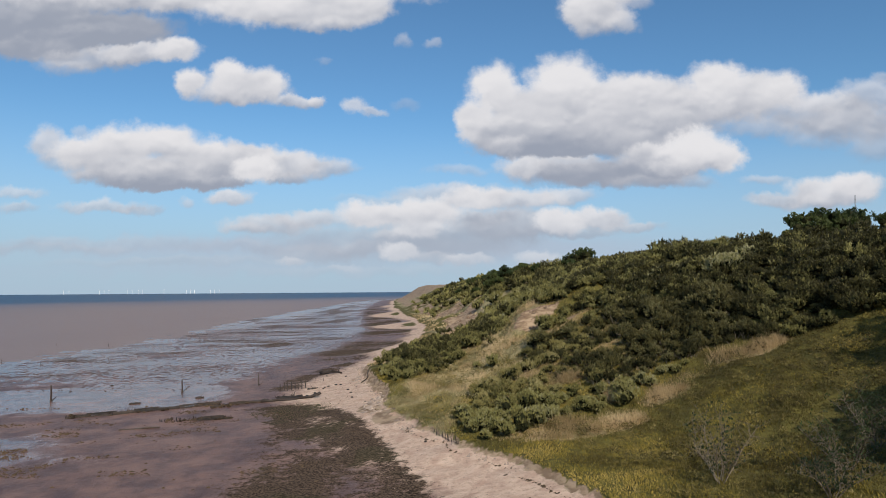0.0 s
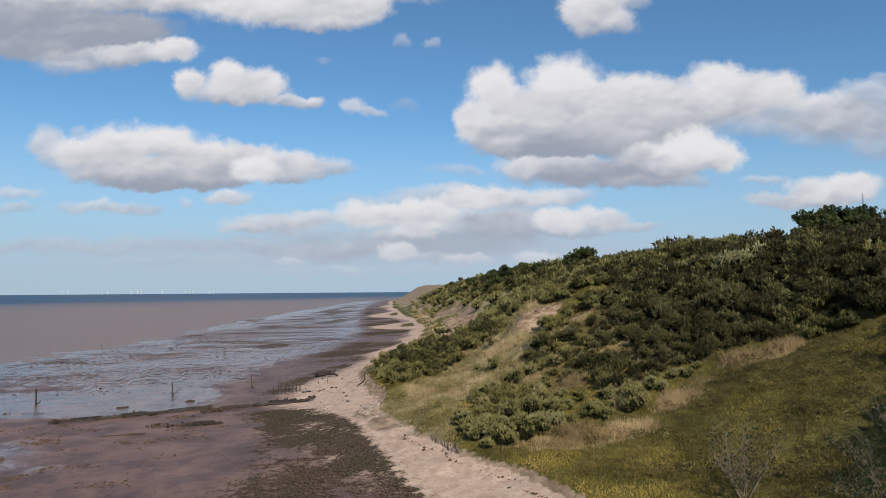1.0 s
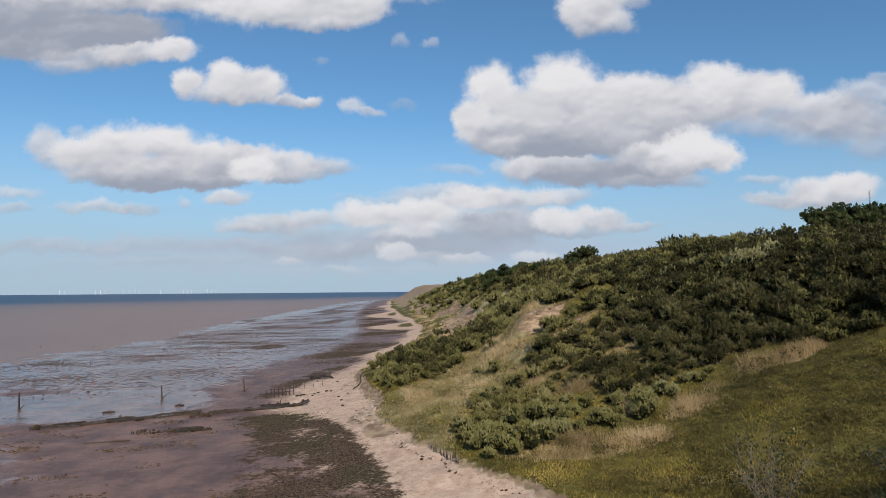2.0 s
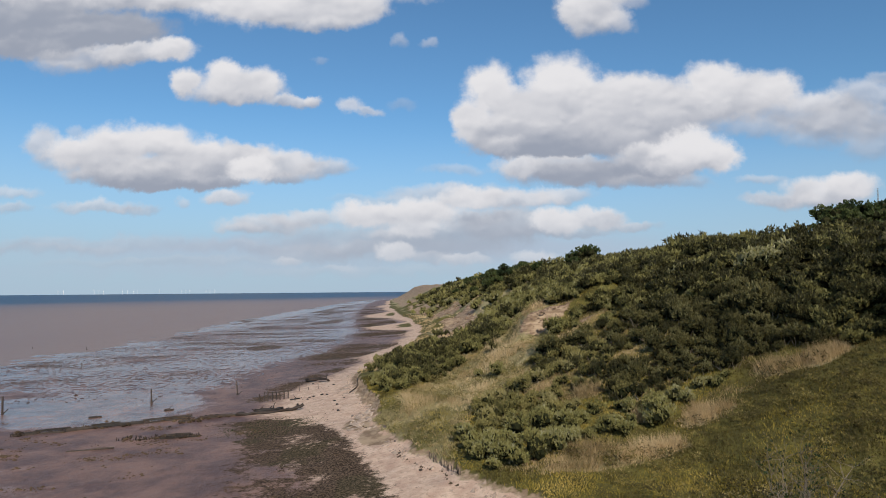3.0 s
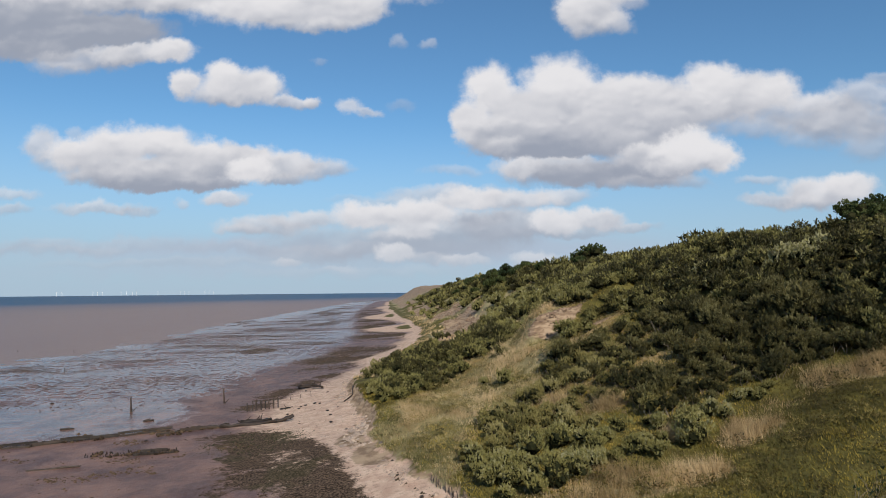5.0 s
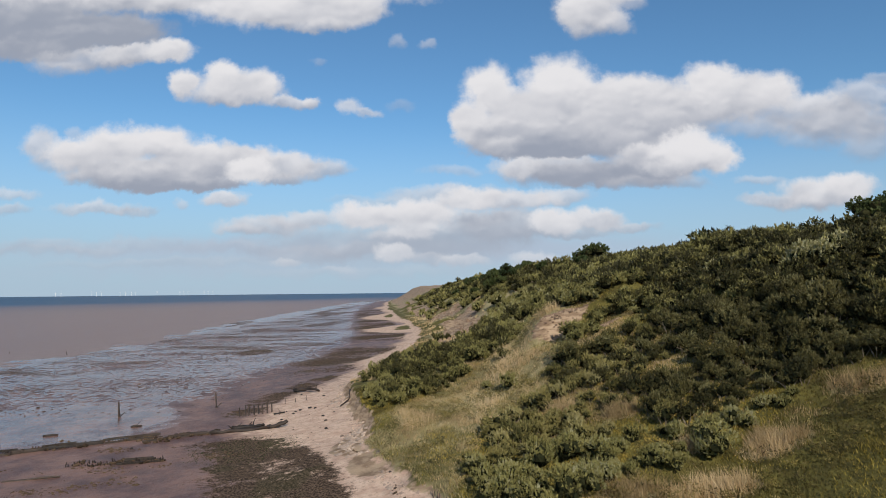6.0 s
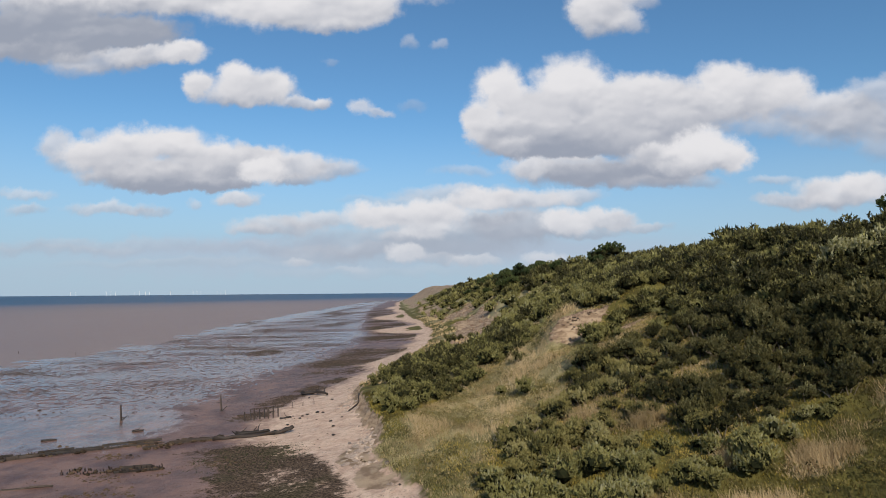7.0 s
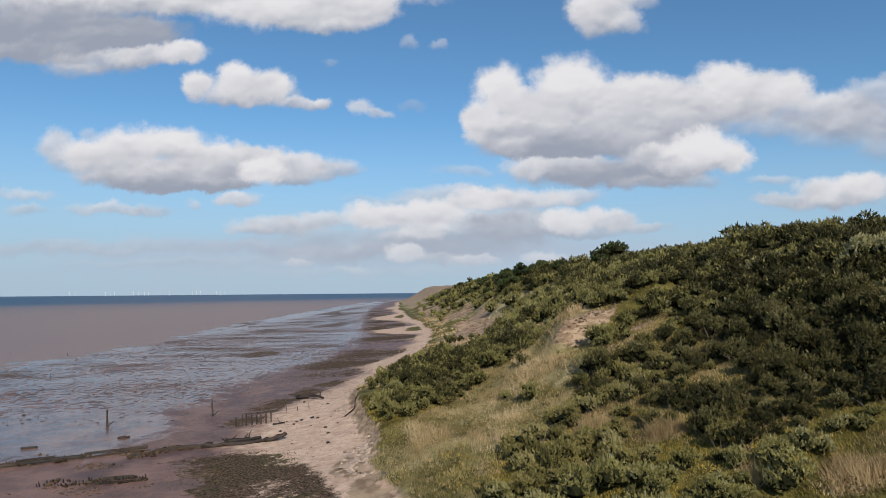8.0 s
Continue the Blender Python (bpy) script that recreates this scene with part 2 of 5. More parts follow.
    blue.air_density, blue.dust_density, blue.ozone_density = 1.0, 0.1, 4.0
    clear = n.mix(1.0, blue.outputs[0], (SKY * 0.76, SKY * 1.01, SKY * 1.075), "MULTIPLY")
    clear = n.mix(n.ramp(xyz.outputs[2], 0.0, 0.27, 0.9, 0.0), clear, (0.365, 0.478, 0.625))
    clear = n.mix(n.math("MULTIPLY", n.math("MINIMUM", veil, 0.75), front), clear, (0.44, 0.495, 0.61))
    back = n.add("ShaderNodeBackground")
    n.put(back.inputs[0], n.mix(cover, clear, cloud))
    out = n.add("ShaderNodeOutputWorld")
    n.put(out.inputs[0], back.outputs[0])


build_sky()
world.cycles.sampling_method, world.cycles.sample_map_resolution = "MANUAL", 512


# ---- materials ----
def material(name):
    m = bpy.data.materials.new(name)
    m.use_nodes = True
    n = Nodes(m.node_tree)
    shader = n.add("ShaderNodeBsdfPrincipled")
    out = n.add("ShaderNodeOutputMaterial")
    n.put(out.inputs[0], shader.outputs[0])
    return m, n, shader


def bump(n, shader, height, strength, distance):
    node = n.add("ShaderNodeBump")
    n.put(node.inputs["Strength"], strength)
    n.put(node.inputs["Distance"], distance)
    n.put(node.inputs["Height"], height)
    n.put(shader.inputs["Normal"], node.outputs[0])


def attribute(n, name):
    node = n.add("ShaderNodeAttribute")
    node.attribute_name = name
    return node.outputs["Fac"]


def place(n):
    return n.add("ShaderNodeNewGeometry").outputs["Position"]


def stretched(n, vector, x, y, z):
    return n.vec("MULTIPLY", vector, (x, y, z))


def ground_material():
    m, n, s = material("ground")
    p = place(n)
    inland, weed, scar, straw, wet, ribbed = (attribute(n, k) for k in ("inland", "weed", "scar", "straw", "wet", "ribbed"))
    big = n.noise(p, 0.12, 4.0)
    mid = n.noise(p, 0.9, 5.0, 0.6)
    fine = n.noise(p, 6.0, 5.0, 0.65)
    grit = n.noise(p, 28.0, 3.0, 0.6)
    # sand of the upper beach: warm, pale, shelly
    sand = n.mix(n.ramp(mid, 0.3, 0.7), (0.50, 0.328, 0.234), (0.68, 0.495, 0.364))
    sand = n.mix(n.ramp(n.noise(p, 2.6, 6.0, 0.75), 0.50, 0.66, 0.0, 0.55), sand, (0.25, 0.165, 0.115))
    sand = n.mix(n.ramp(grit, 0.56, 0.72, 0.0, 0.6), sand, (0.24, 0.17, 0.13))
    sand = n.mix(n.ramp(fine, 0.6, 0.75, 0.0, 0.7), sand, (0.60, 0.50, 0.41))
    # mud of the flats, in streaks along the shore
    streak = n.noise(stretched(n, p, 0.26, 0.22, 1.0), 1.0, 8.0, 0.76)
    lumps = n.noise(stretched(n, p, 1.1, 0.62, 1.0), 1.0, 6.0, 0.78)
    mud = n.mix(n.ramp(streak, 0.35, 0.65), (0.104, 0.058, 0.048), (0.255, 0.144, 0.104))
    clods = n.math("MULTIPLY", n.ramp(lumps, 0.50, 0.62, 0.0, 0.8), ribbed)
    mud = n.mix(clods, mud, (0.055, 0.040, 0.032))
    shore = n.ramp(n.math("ADD", inland, n.math("MULTIPLY_ADD", mid, 6.0, -3.0)), -14.0, -9.0)
    beach = n.mix(shore, mud, sand)
    # wrack and weeded shingle
    ragged = n.math("ADD", weed, n.math("MULTIPLY_ADD", n.noise(p, 1.1, 8.0, 0.82), 2.6, -1.3))
    wrack = n.ramp(ragged, 0.34, 0.66)
    kelp = n.mix(n.ramp(fine, 0.38, 0.64), (0.026, 0.018, 0.012), (0.170, 0.115, 0.078))
    kelp = n.mix(n.ramp(big, 0.52, 0.60, 0.0, 0.3), kelp, (0.045, 0.052, 0.018))
    beach = n.mix(wrack, beach, kelp)
    # slope: turf and litter under the scrub, bare slipped clay, dry grass
    clay = n.mix(n.ramp(n.noise(stretched(n, p, 0.8, 0.8, 3.0), 1.0, 5.0), 0.35, 0.65), (0.225, 0.148, 0.092), (0.41, 0.295, 0.190))
    bare = n.ramp(n.math("ADD", scar, n.math("MULTIPLY_ADD", mid, 1.3, -0.65)), 0.40, 0.62)
    beach = n.mix(bare, beach, clay)
    turf = n.mix(n.ramp(mid, 0.3, 0.7), (0.064, 0.054, 0.014), (0.150, 0.126, 0.030))
    turf = n.mix(n.ramp(n.math("ADD", straw, n.math("MULTIPLY_ADD", mid, 0.8, -0.4)), 0.35, 0.75), turf, (0.300, 0.250, 0.128))
    slope = n.mix(bare, turf, clay)
    bank = n.ramp(n.math("ADD", inland, n.math("MULTIPLY_ADD", mid, 2.4, -1.2)), -0.2, 0.5)
    n.put(s.inputs["Base Color"], n.mix(bank, beach, slope))
    # a film of water on the low flats
    pool = n.ramp(n.math("ADD", n.math("MULTIPLY", n.math("MULTIPLY_ADD", lumps, 3.6, -1.80), ribbed), n.math("ADD", wet, n.math("MULTIPLY_ADD", streak, 1.1, -0.55))), 0.46, 0.70)
    pool = n.math("MULTIPLY", pool, n.math("SUBTRACT", 1.0, wrack))
    pool = n.math("MULTIPLY", pool, n.math("SUBTRACT", 1.0, shore))
    damp = n.math("MULTIPLY", n.math("SUBTRACT", 1.0, shore), n.math("MULTIPLY_ADD", wrack, -0.85, 1.0))
    rough = n.math("SUBTRACT", 0.92, n.math("MULTIPLY", damp, 0.43))
    rough = n.math("SUBTRACT", rough, n.math("MULTIPLY", pool, 0.31))
    n.put(s.inputs["Roughness"], rough)
    n.put(s.inputs["IOR"], 1.33)
    n.put(s.inputs["Specular IOR Level"], n.math("MULTIPLY_ADD", wrack, -0.42, 0.5))
    relief = n.math("ADD", n.math("MULTIPLY", fine, 0.9), n.math("ADD", n.math("MULTIPLY", mid, 0.8), n.math("MULTIPLY", lumps, 0.8)))
    bump(n, s, relief, n.math("MULTIPLY_ADD", pool, -0.50, 0.7), 0.12)
    return m


def sea_material():
    m, n, s = material("sea_water")
    p = place(n)
    xyz = n.add("ShaderNodeSeparateXYZ")
    n.put(xyz.inputs[0], p)
    drift = n.noise(stretched(n, p, 0.004, 0.0015, 1.0), 1.0, 3.0)
    offshore = n.math("MULTIPLY_ADD", xyz.outputs[0], -0.80, n.math("MULTIPLY", xyz.outputs[1], 0.6))
    out = n.ramp(n.math("ADD", offshore, n.math("MULTIPLY_ADD", drift, 300.0, -150.0)), 1250.0, 520.0)
    silt = n.mix(n.noise(stretched(n, p, 0.03, 0.008, 1.0), 1.0, 4.0), (0.228, 0.152, 0.122), (0.262, 0.178, 0.142))
    n.put(s.inputs["Base Color"], n.mix(out, (0.030, 0.066, 0.115), silt))
    n.put(s.inputs["Roughness"], 0.45)
    n.put(s.inputs["Specular IOR Level"], 0.5)
    n.put(s.inputs["IOR"], 1.33)
    waves = n.math("ADD", n.noise(stretched(n, p, 0.5, 0.22, 1.0), 1.0, 4.0), n.math("MULTIPLY", n.noise(p, 2.2, 3.0), 0.4))
    bump(n, s, waves, 0.55, 0.35)
    return m


def plain_material(name, dark, light, scale, rough=0.85, relief=0.02, grain=(1, 1, 1), metal=0.0, shine=0.5):
    m, n, s = material(name)
    p = stretched(n, n.add("ShaderNodeTexCoord").outputs["Object"], *grain)
    a = n.noise(p, scale, 5.0, 0.6)
    b = n.noise(p, scale * 6.0, 3.0, 0.6)
    rnd = n.add("ShaderNodeObjectInfo").outputs["Random"]
    f = n.math("ADD", n.math("MULTIPLY_ADD", rnd, 0.3, -0.15), n.math("MULTIPLY_ADD", b, 0.4, n.math("MULTIPLY", a, 0.6)))
    n.put(s.inputs["Base Color"], n.mix(n.ramp(f, 0.3, 0.7), dark, light))
    n.put(s.inputs["Roughness"], rough)
    n.put(s.inputs["Metallic"], metal)
    n.put(s.inputs["Specular IOR Level"], shine)
    bump(n, s, n.math("ADD", a, b), 0.6, relief)
    return m


def leaf_material(name, dark, mid, light, by_object=False, through_leaf=0.18):
    """Leaves: tone by plant, small change by leaf, light passing through."""
    m, n, s = material(name)
    island = n.add("ShaderNodeNewGeometry").outputs["Random Per Island"]
    tone = attribute(n, "tone")
    if by_object:
        tone = n.math("ADD", tone, n.add("ShaderNodeObjectInfo").outputs["Random"])
    f = n.math("ADD", n.math("MULTIPLY", tone, 0.75), n.math("MULTIPLY", island, 0.25))
    c = n.mix(n.ramp(f, 0.10, 0.58), dark, mid)
    c = n.mix(n.ramp(f, 0.68, 0.92), c, light)
    n.put(s.inputs["Base Color"], c)
    n.put(s.inputs["Roughness"], 0.62)
    n.put(s.inputs["Specular IOR Level"], 0.3)
    glow = n.add("ShaderNodeBsdfTranslucent")
    n.put(glow.inputs[0], c)
    both = n.add("ShaderNodeMixShader")
    n.put(both.inputs[0], through_leaf)
    n.put(both.inputs[1], s.outputs[0])
    n.put(both.inputs[2], glow.outputs[0])
    out = [k for k in n.tree.nodes if k.type == "OUTPUT_MATERIAL"][0]
    n.put(out.inputs[0], both.outputs[0])
    return m


GROUND = ground_material()
SEA = sea_material()
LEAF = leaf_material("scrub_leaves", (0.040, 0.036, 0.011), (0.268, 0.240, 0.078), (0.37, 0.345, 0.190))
LEAF_SINGLE = leaf_material("shrub_leaves", (0.130, 0.115, 0.036), (0.285, 0.240, 0.080), (0.36, 0.31, 0.140), by_object=True)
# darker copy of the shrub leaves, for plants on the shaded right
LEAF_SHADED = leaf_material("shaded_shrub_leaves", (0.038, 0.036, 0.012), (0.112, 0.096, 0.031), (0.20, 0.18, 0.075), by_object=True)
TREE_LEAF = leaf_material("tree_leaves", (0.024, 0.038, 0.012), (0.050, 0.068, 0.018), (0.085, 0.100, 0.030), by_object=True)
# near-black filler for plant insides: the shade there, given as a colour
CORE = plain_material("shrub_inner_shade", (0.016, 0.018, 0.008), (0.036, 0.034, 0.014), 2.0, rough=1.0, shine=0.05)
BARK = plain_material("bark", (0.10, 0.075, 0.05), (0.24, 0.19, 0.14), 3.0, grain=(3, 3, 0.6))
TWIG = plain_material("dry_twigs", (0.075, 0.055, 0.038), (0.21, 0.165, 0.115), 3.0, grain=(3, 3, 0.6))
STRAW = leaf_material("dry_grass", (0.31, 0.220, 0.105), (0.56, 0.405, 0.215), (0.70, 0.54, 0.32), through_leaf=0.3)
HERB = leaf_material("herb_leaves", (0.052, 0.040, 0.011), (0.195, 0.150, 0.042), (0.35, 0.27, 0.105))
PALE_GRASS = leaf_material("pale_grass", (0.185, 0.162, 0.068), (0.400, 0.335, 0.165), (0.60, 0.49, 0.275), through_leaf=0.25)
GRASS = leaf_material("green_grass", (0.078, 0.061, 0.013), (0.265, 0.200, 0.034), (0.46, 0.330, 0.085), through_leaf=0.22)
WET_WOOD = plain_material("weathered_timber", (0.013, 0.009, 0.006), (0.052, 0.034, 0.023), 2.0, rough=0.7, grain=(1, 6, 6))
POST_WOOD = plain_material("post_timber", (0.022, 0.015, 0.012), (0.075, 0.050, 0.036), 2.0, rough=0.75, grain=(6, 6, 1))
WEED = plain_material("bladder_weed", (0.024, 0.016, 0.010), (0.105, 0.070, 0.042), 3.0, rough=0.85, shine=0.12)
MUD = plain_material("mud", (0.028, 0.019, 0.016), (0.085, 0.056, 0.046), 2.0, rough=0.5, shine=0.3)
ALGAE = plain_material("green_weed", (0.026, 0.034, 0.010), (0.070, 0.082, 0.026), 3.0, rough=0.85, shine=0.12)
STONE = plain_material("beach_stone", (0.10, 0.075, 0.060), (0.32, 0.25, 0.20), 2.0)
DRIFT = plain_material("driftwood", (0.030, 0.022, 0.016), (0.115, 0.085, 0.064), 2.0, grain=(1, 5, 5))
CLAY = plain_material("clay", (0.16, 0.098, 0.062), (0.35, 0.240, 0.155), 1.0, relief=0.05)
WHITE = plain_material("white_steel", (0.74, 0.75, 0.76), (0.82, 0.82, 0.82), 0.1, rough=0.4, relief=0.001)
BANK = plain_material("bank_clay", (0.27, 0.195, 0.145), (0.56, 0.44, 0.34), 1.5, relief=0.05)
STEEL = plain_material("grey_steel", (0.20, 0.21, 0.22), (0.32, 0.33, 0.34), 0.5, rough=0.5, relief=0.002)


# ---- shape of the land ----
def lattice(ix, iy, seed):
    h = (ix.astype(np.int64) * 374761393 + iy.astype(np.int64) * 668265263 + seed * 974634777) & 0xFFFFFFFF
    h = ((h ^ (h >> 13)) * 1274126177) & 0xFFFFFFFF
    return ((h ^ (h >> 16)) & 0xFFFF) / 65535.0


def fbm(x, y, size, octaves=4, seed=1):
    """Smooth noise round 0, within about -0.5 to 0.5; size: metres of the largest lumps."""
    x, y = np.asarray(x, float), np.asarray(y, float)
    total, gain, norm = np.zeros(np.broadcast(x, y).shape), 1.0, 0.0
    for k in range(octaves):
        u, v = x / size + 17.3 * k, y / size - 9.1 * k
        iu, iv = np.floor(u), np.floor(v)
        fu, fv = u - iu, v - iv
        fu, fv = fu * fu * (3 - 2 * fu), fv * fv * (3 - 2 * fv)
        a, b = lattice(iu, iv, seed + k), lattice(iu + 1, iv, seed + k)
        c, d = lattice(iu, iv + 1, seed + k), lattice(iu + 1, iv + 1, seed + k)
        total = total + gain * (a + (b - a) * fu + (c - a) * fv + (a - b - c + d) * fu * fv - 0.5)
        norm, gain, size = norm + gain, gain * 0.5, size * 0.5
    return total / norm * 1.6


def smooth(v, low, high):
    t = np.clip((np.asarray(v, float) - low) / (high - low), 0, 1)
    return t * t * (3 - 2 * t)


def near(x, y, cx, cy, rx, ry):
    """1 in the middle of an oval, 0 outside."""
    return smooth(1.3 - np.hypot((x - cx) / rx, (y - cy) / ry), 0.0, 0.6)


# foot of the slope: y along the shore, x
TOE_Y = [-300, -60, 0, 25, 41, 49, 56, 61, 66, 75, 86, 98, 107, 119, 132, 146, 161, 175, 200, 245, 325, 480, 700, 950, 1020, 1250, 5200]
TOE_X = [70, 34, 21, 14.5, 9, 5.7, 0.7, -1.3, -3.2, -6.6, -9.3, -11, -13.2, -12.6, -11.2, -9.8, -7.4, -5.8, -5.5, -6.5, -18, -36, -52, -66, -58, 60, 900]
# height of the slope over the distance from its foot
RISE_D = [0, 1, 4, 8, 12, 16, 20, 25, 30, 36, 42, 48, 55, 66, 100, 400, 5000]
RISE_Z = [1.9, 2.4, 2.9, 3.5, 4.3, 5.5, 7.0, 9.0, 11.0, 13.9, 16.5, 18.5, 19.7, 20.5, 21.8, 24, 24]
_yy = np.arange(-300, 5201, 1.0)
_tt = np.interp(_yy, TOE_Y, TOE_X)
_tt = np.convolve(np.pad(_tt, 4, mode="edge"), np.hanning(11)[1:-1] / np.hanning(11)[1:-1].sum(), mode="valid")


def toe(y):
    return np.interp(y, _yy, _tt)


def inland(x, y):
    return x - toe(y) - (1.6 * fbm(x * 0.3, y, 9.0, 3, 5) + 0.9 * fbm(x, y, 2.6, 2, 9)) * smooth(y, 20, 40) - smooth(y, 150, 230) * 4.0 * fbm(x * 0.3, y, 45.0, 3, 6)


def bare_clay(x, y):
    """Where the slope has slipped and the clay shows."""
    d = inland(x, y)
    slip = smooth(y, 134, 156) * smooth(d, 4, 9) * (1 - smooth(d + 6 * fbm(x, y, 14.0, 3, 18), 15, 23)) * (1 - 0.45 * smooth(y, 520, 640))
    slip = slip * smooth(fbm(x, y, 11.0, 4, 8) + 0.33, 0.0, 0.22)
    scar = np.maximum(near(x, y, 12.8, 91.7, 3.2, 0.9), 0.8 * near(x, y, 17.4, 87.5, 1.4, 0.7))
    low = (0.62 + 0.30 * (1 - smooth(y, 46, 54))) * (1 - smooth(np.abs(d - 0.3), 0.15, 0.6)) * (1 - 0.8 * smooth(y, 64, 74))
    flow = 0.85 * np.maximum(near(x, y, -5.0, 70.5, 2.6, 4.5), near(x, y, -7.6, 76.0, 2.2, 4.0)) * smooth(-d, -0.5, 0.5)
    low = np.maximum(low, 0.9 * (1 - smooth(np.abs(d - 0.1), 0.3, 0.9)) * smooth(y, 77, 81) * (1 - smooth(y, 104, 112)))
    head = 0.85 * smooth(y, 520, 700) * smooth(d, 1, 5)
    return np.clip(np.maximum.reduce([slip, scar, low, flow, head]), 0, 1)


def height(x, y):
    x, y = np.asarray(x, float), np.asarray(y, float)
    d = inland(x, y)
    k = np.interp(y, [0, 120, 150, 190, 235, 300, 400, 650, 800, 900, 1500], [1, 1, 1.12, 1.35, 1.55, 1.3, 1.05, 1.0, 1.2, 1.6, 1.6])
    up = np.interp(np.maximum(d, 0) * k, RISE_D, RISE_Z)
    up = up + smooth(d, 3, 16) * (1.5 * fbm(x, y, 17.0, 3, 2) + 0.5 * fbm(x, y, 4.0, 3, 3))
    # the shelf above the scar
    up = up + 2.4 * smooth(y + 0.8 * fbm(x, y, 3.0, 2, 13), 90.4, 92.0) * (1 - smooth(y, 93, 106)) * smooth(x, 8.5, 11) * (1 - smooth(x, 20, 25))
    up = up + 1.3 * near(x, y, 14.0, 91.0, 9.0, 10.0)
    # the low clay bank at the head of the beach
    up = up + 0.75 * smooth(d, -0.1, 0.4) * smooth(y, 76, 80) * (1 - smooth(y, 104, 112)) * (1 - smooth(d, 2, 8))
    # the hollow of the meadow
    up = up - 0.8 * near(x, y, 24.0, 52.0, 14.0, 10.0)
    # slipped blocks and gullies of the far cliff
    up = up + smooth(y, 150, 200) * smooth(d, 2, 8) * (1 - smooth(d, 30, 45)) * (4.5 * np.abs(fbm(x, y, 16.0, 4, 12)) - 0.8)
    down = 1.9 * np.exp(np.minimum(d, 0) / 8.0) - 0.006 * np.maximum(-d - 18.0, 0)
    down = down + smooth(-d, 0.5, 4) * (0.10 * fbm(x, y, 5.0, 3, 4) + 0.05 * fbm(x, y, 1.3, 2, 7))
    down = down - np.maximum(-x - 100.0, 0) * 0.012
    z = np.where(d > 0, up, down)
    return np.maximum(z, -4.0)


def ground_z(x, y):
    return float(height(np.array([x]), np.array([y]))[0])


def sand_width(y):
    return np.interp(y, [40, 70, 88, 96, 104, 114, 130, 140, 150, 165, 200, 235, 255, 268, 292, 330, 372, 392, 425, 520, 560, 640], [7.8, 8.6, 11.5, 10.5, 8.5, 5.8, 4.2, 4.6, 6.5, 5.0, 3.6, 4.6, 17.0, 20.0, 4.0, 4.0, 19.0, 17.0, 3.5, 3.5, 12.0, 3.0])


def shoreline(x, y):
    """Distance from the foot of the slope, drawn out where the sand is narrow."""
    d = inland(x, y)
    return d - smooth(-d, 1.0, 3.0) * (11.5 - sand_width(y) - smooth(y, 115, 140) * 5.0 * fbm(x * 0.3, y, 17.0, 3, 14))


def weed_cover(x, y):
    """Dark weed and shingle on the beach."""
    left = np.interp(y, [30, 48, 62, 74, 82, 86], [-16, -15.7, -15.7, -20, -24, -20])
    right = np.interp(y, [30, 44.6, 57.2, 70.8, 81.3, 90], [4.5, 0.4, -4.1, -8.7, -13.4, -17])
    a = smooth(x - left, -4.0, 3.5) * smooth(right - x, -1.4, 1.6) * (1 - smooth(y, 82, 86))
    a = a * np.clip(0.82 + 1.1 * fbm(x, y, 3.5, 4, 21), 0, 1)
    d = x - toe(y)
    spit = smooth(y, 92, 100) * smooth(-d - sand_width(y), -1.2, 1.2) * (1 - smooth(-d - sand_width(y), 2.5, 7.5)) * (1 - smooth(y, 135, 160)) * np.clip(0.78 + 1.5 * fbm(x, y, 3.0, 4, 36), 0, 1)
    shingle = smooth(y, 118, 140) * smooth(-d - sand_width(y), -0.8, 1.5) * (1 - smooth(-d, 15, 30)) * (1 - smooth(y, 400, 900)) * np.clip(0.56 + 1.0 * fbm(x * 0.6, y, 12.0, 4, 35), 0, 1)
    isle = 0.62 * np.maximum(near(x, y, -46, 184, 5, 9), 0.8 * near(x, y, -36, 205, 8, 6))
    far = smooth(y, 180, 300) * smooth(-d, 12, 30) * smooth(-d - sand_width(y), 0, 4) * 0.55 * smooth(fbm(x, y * 0.4, 14.0, 4, 30), -0.10, 0.25)
    rib = np.clip(0.36 + 0.8 * fbm(x * 0.4, y, 7.0, 3, 33), 0, 1) * smooth(y, 105, 125) * smooth(-d, 22, 34) * (1 - smooth(-x, 84, 96)) * 0.75
    return np.clip(np.maximum.reduce([a, spit * 0.85, shingle, isle, far, rib]), 0, 1)


def clearing(x, y):
    """The open grass between beach and scrub."""
    right = np.interp(y, [48, 52, 58, 65, 70, 76, 86, 89, 99], [4.0, 2.2, 0.6, 1.4, 2.6, 8.0, 12.5, 14.5, 13.0])
    top = np.interp(x, [-8, -5, -2, 1.2, 5.4, 9.5, 12], [79.5, 81.5, 89, 93.5, 96, 99, 97])
    return smooth(right - x, -1.0, 1.2) * smooth(top - y, -1.5, 1.5)


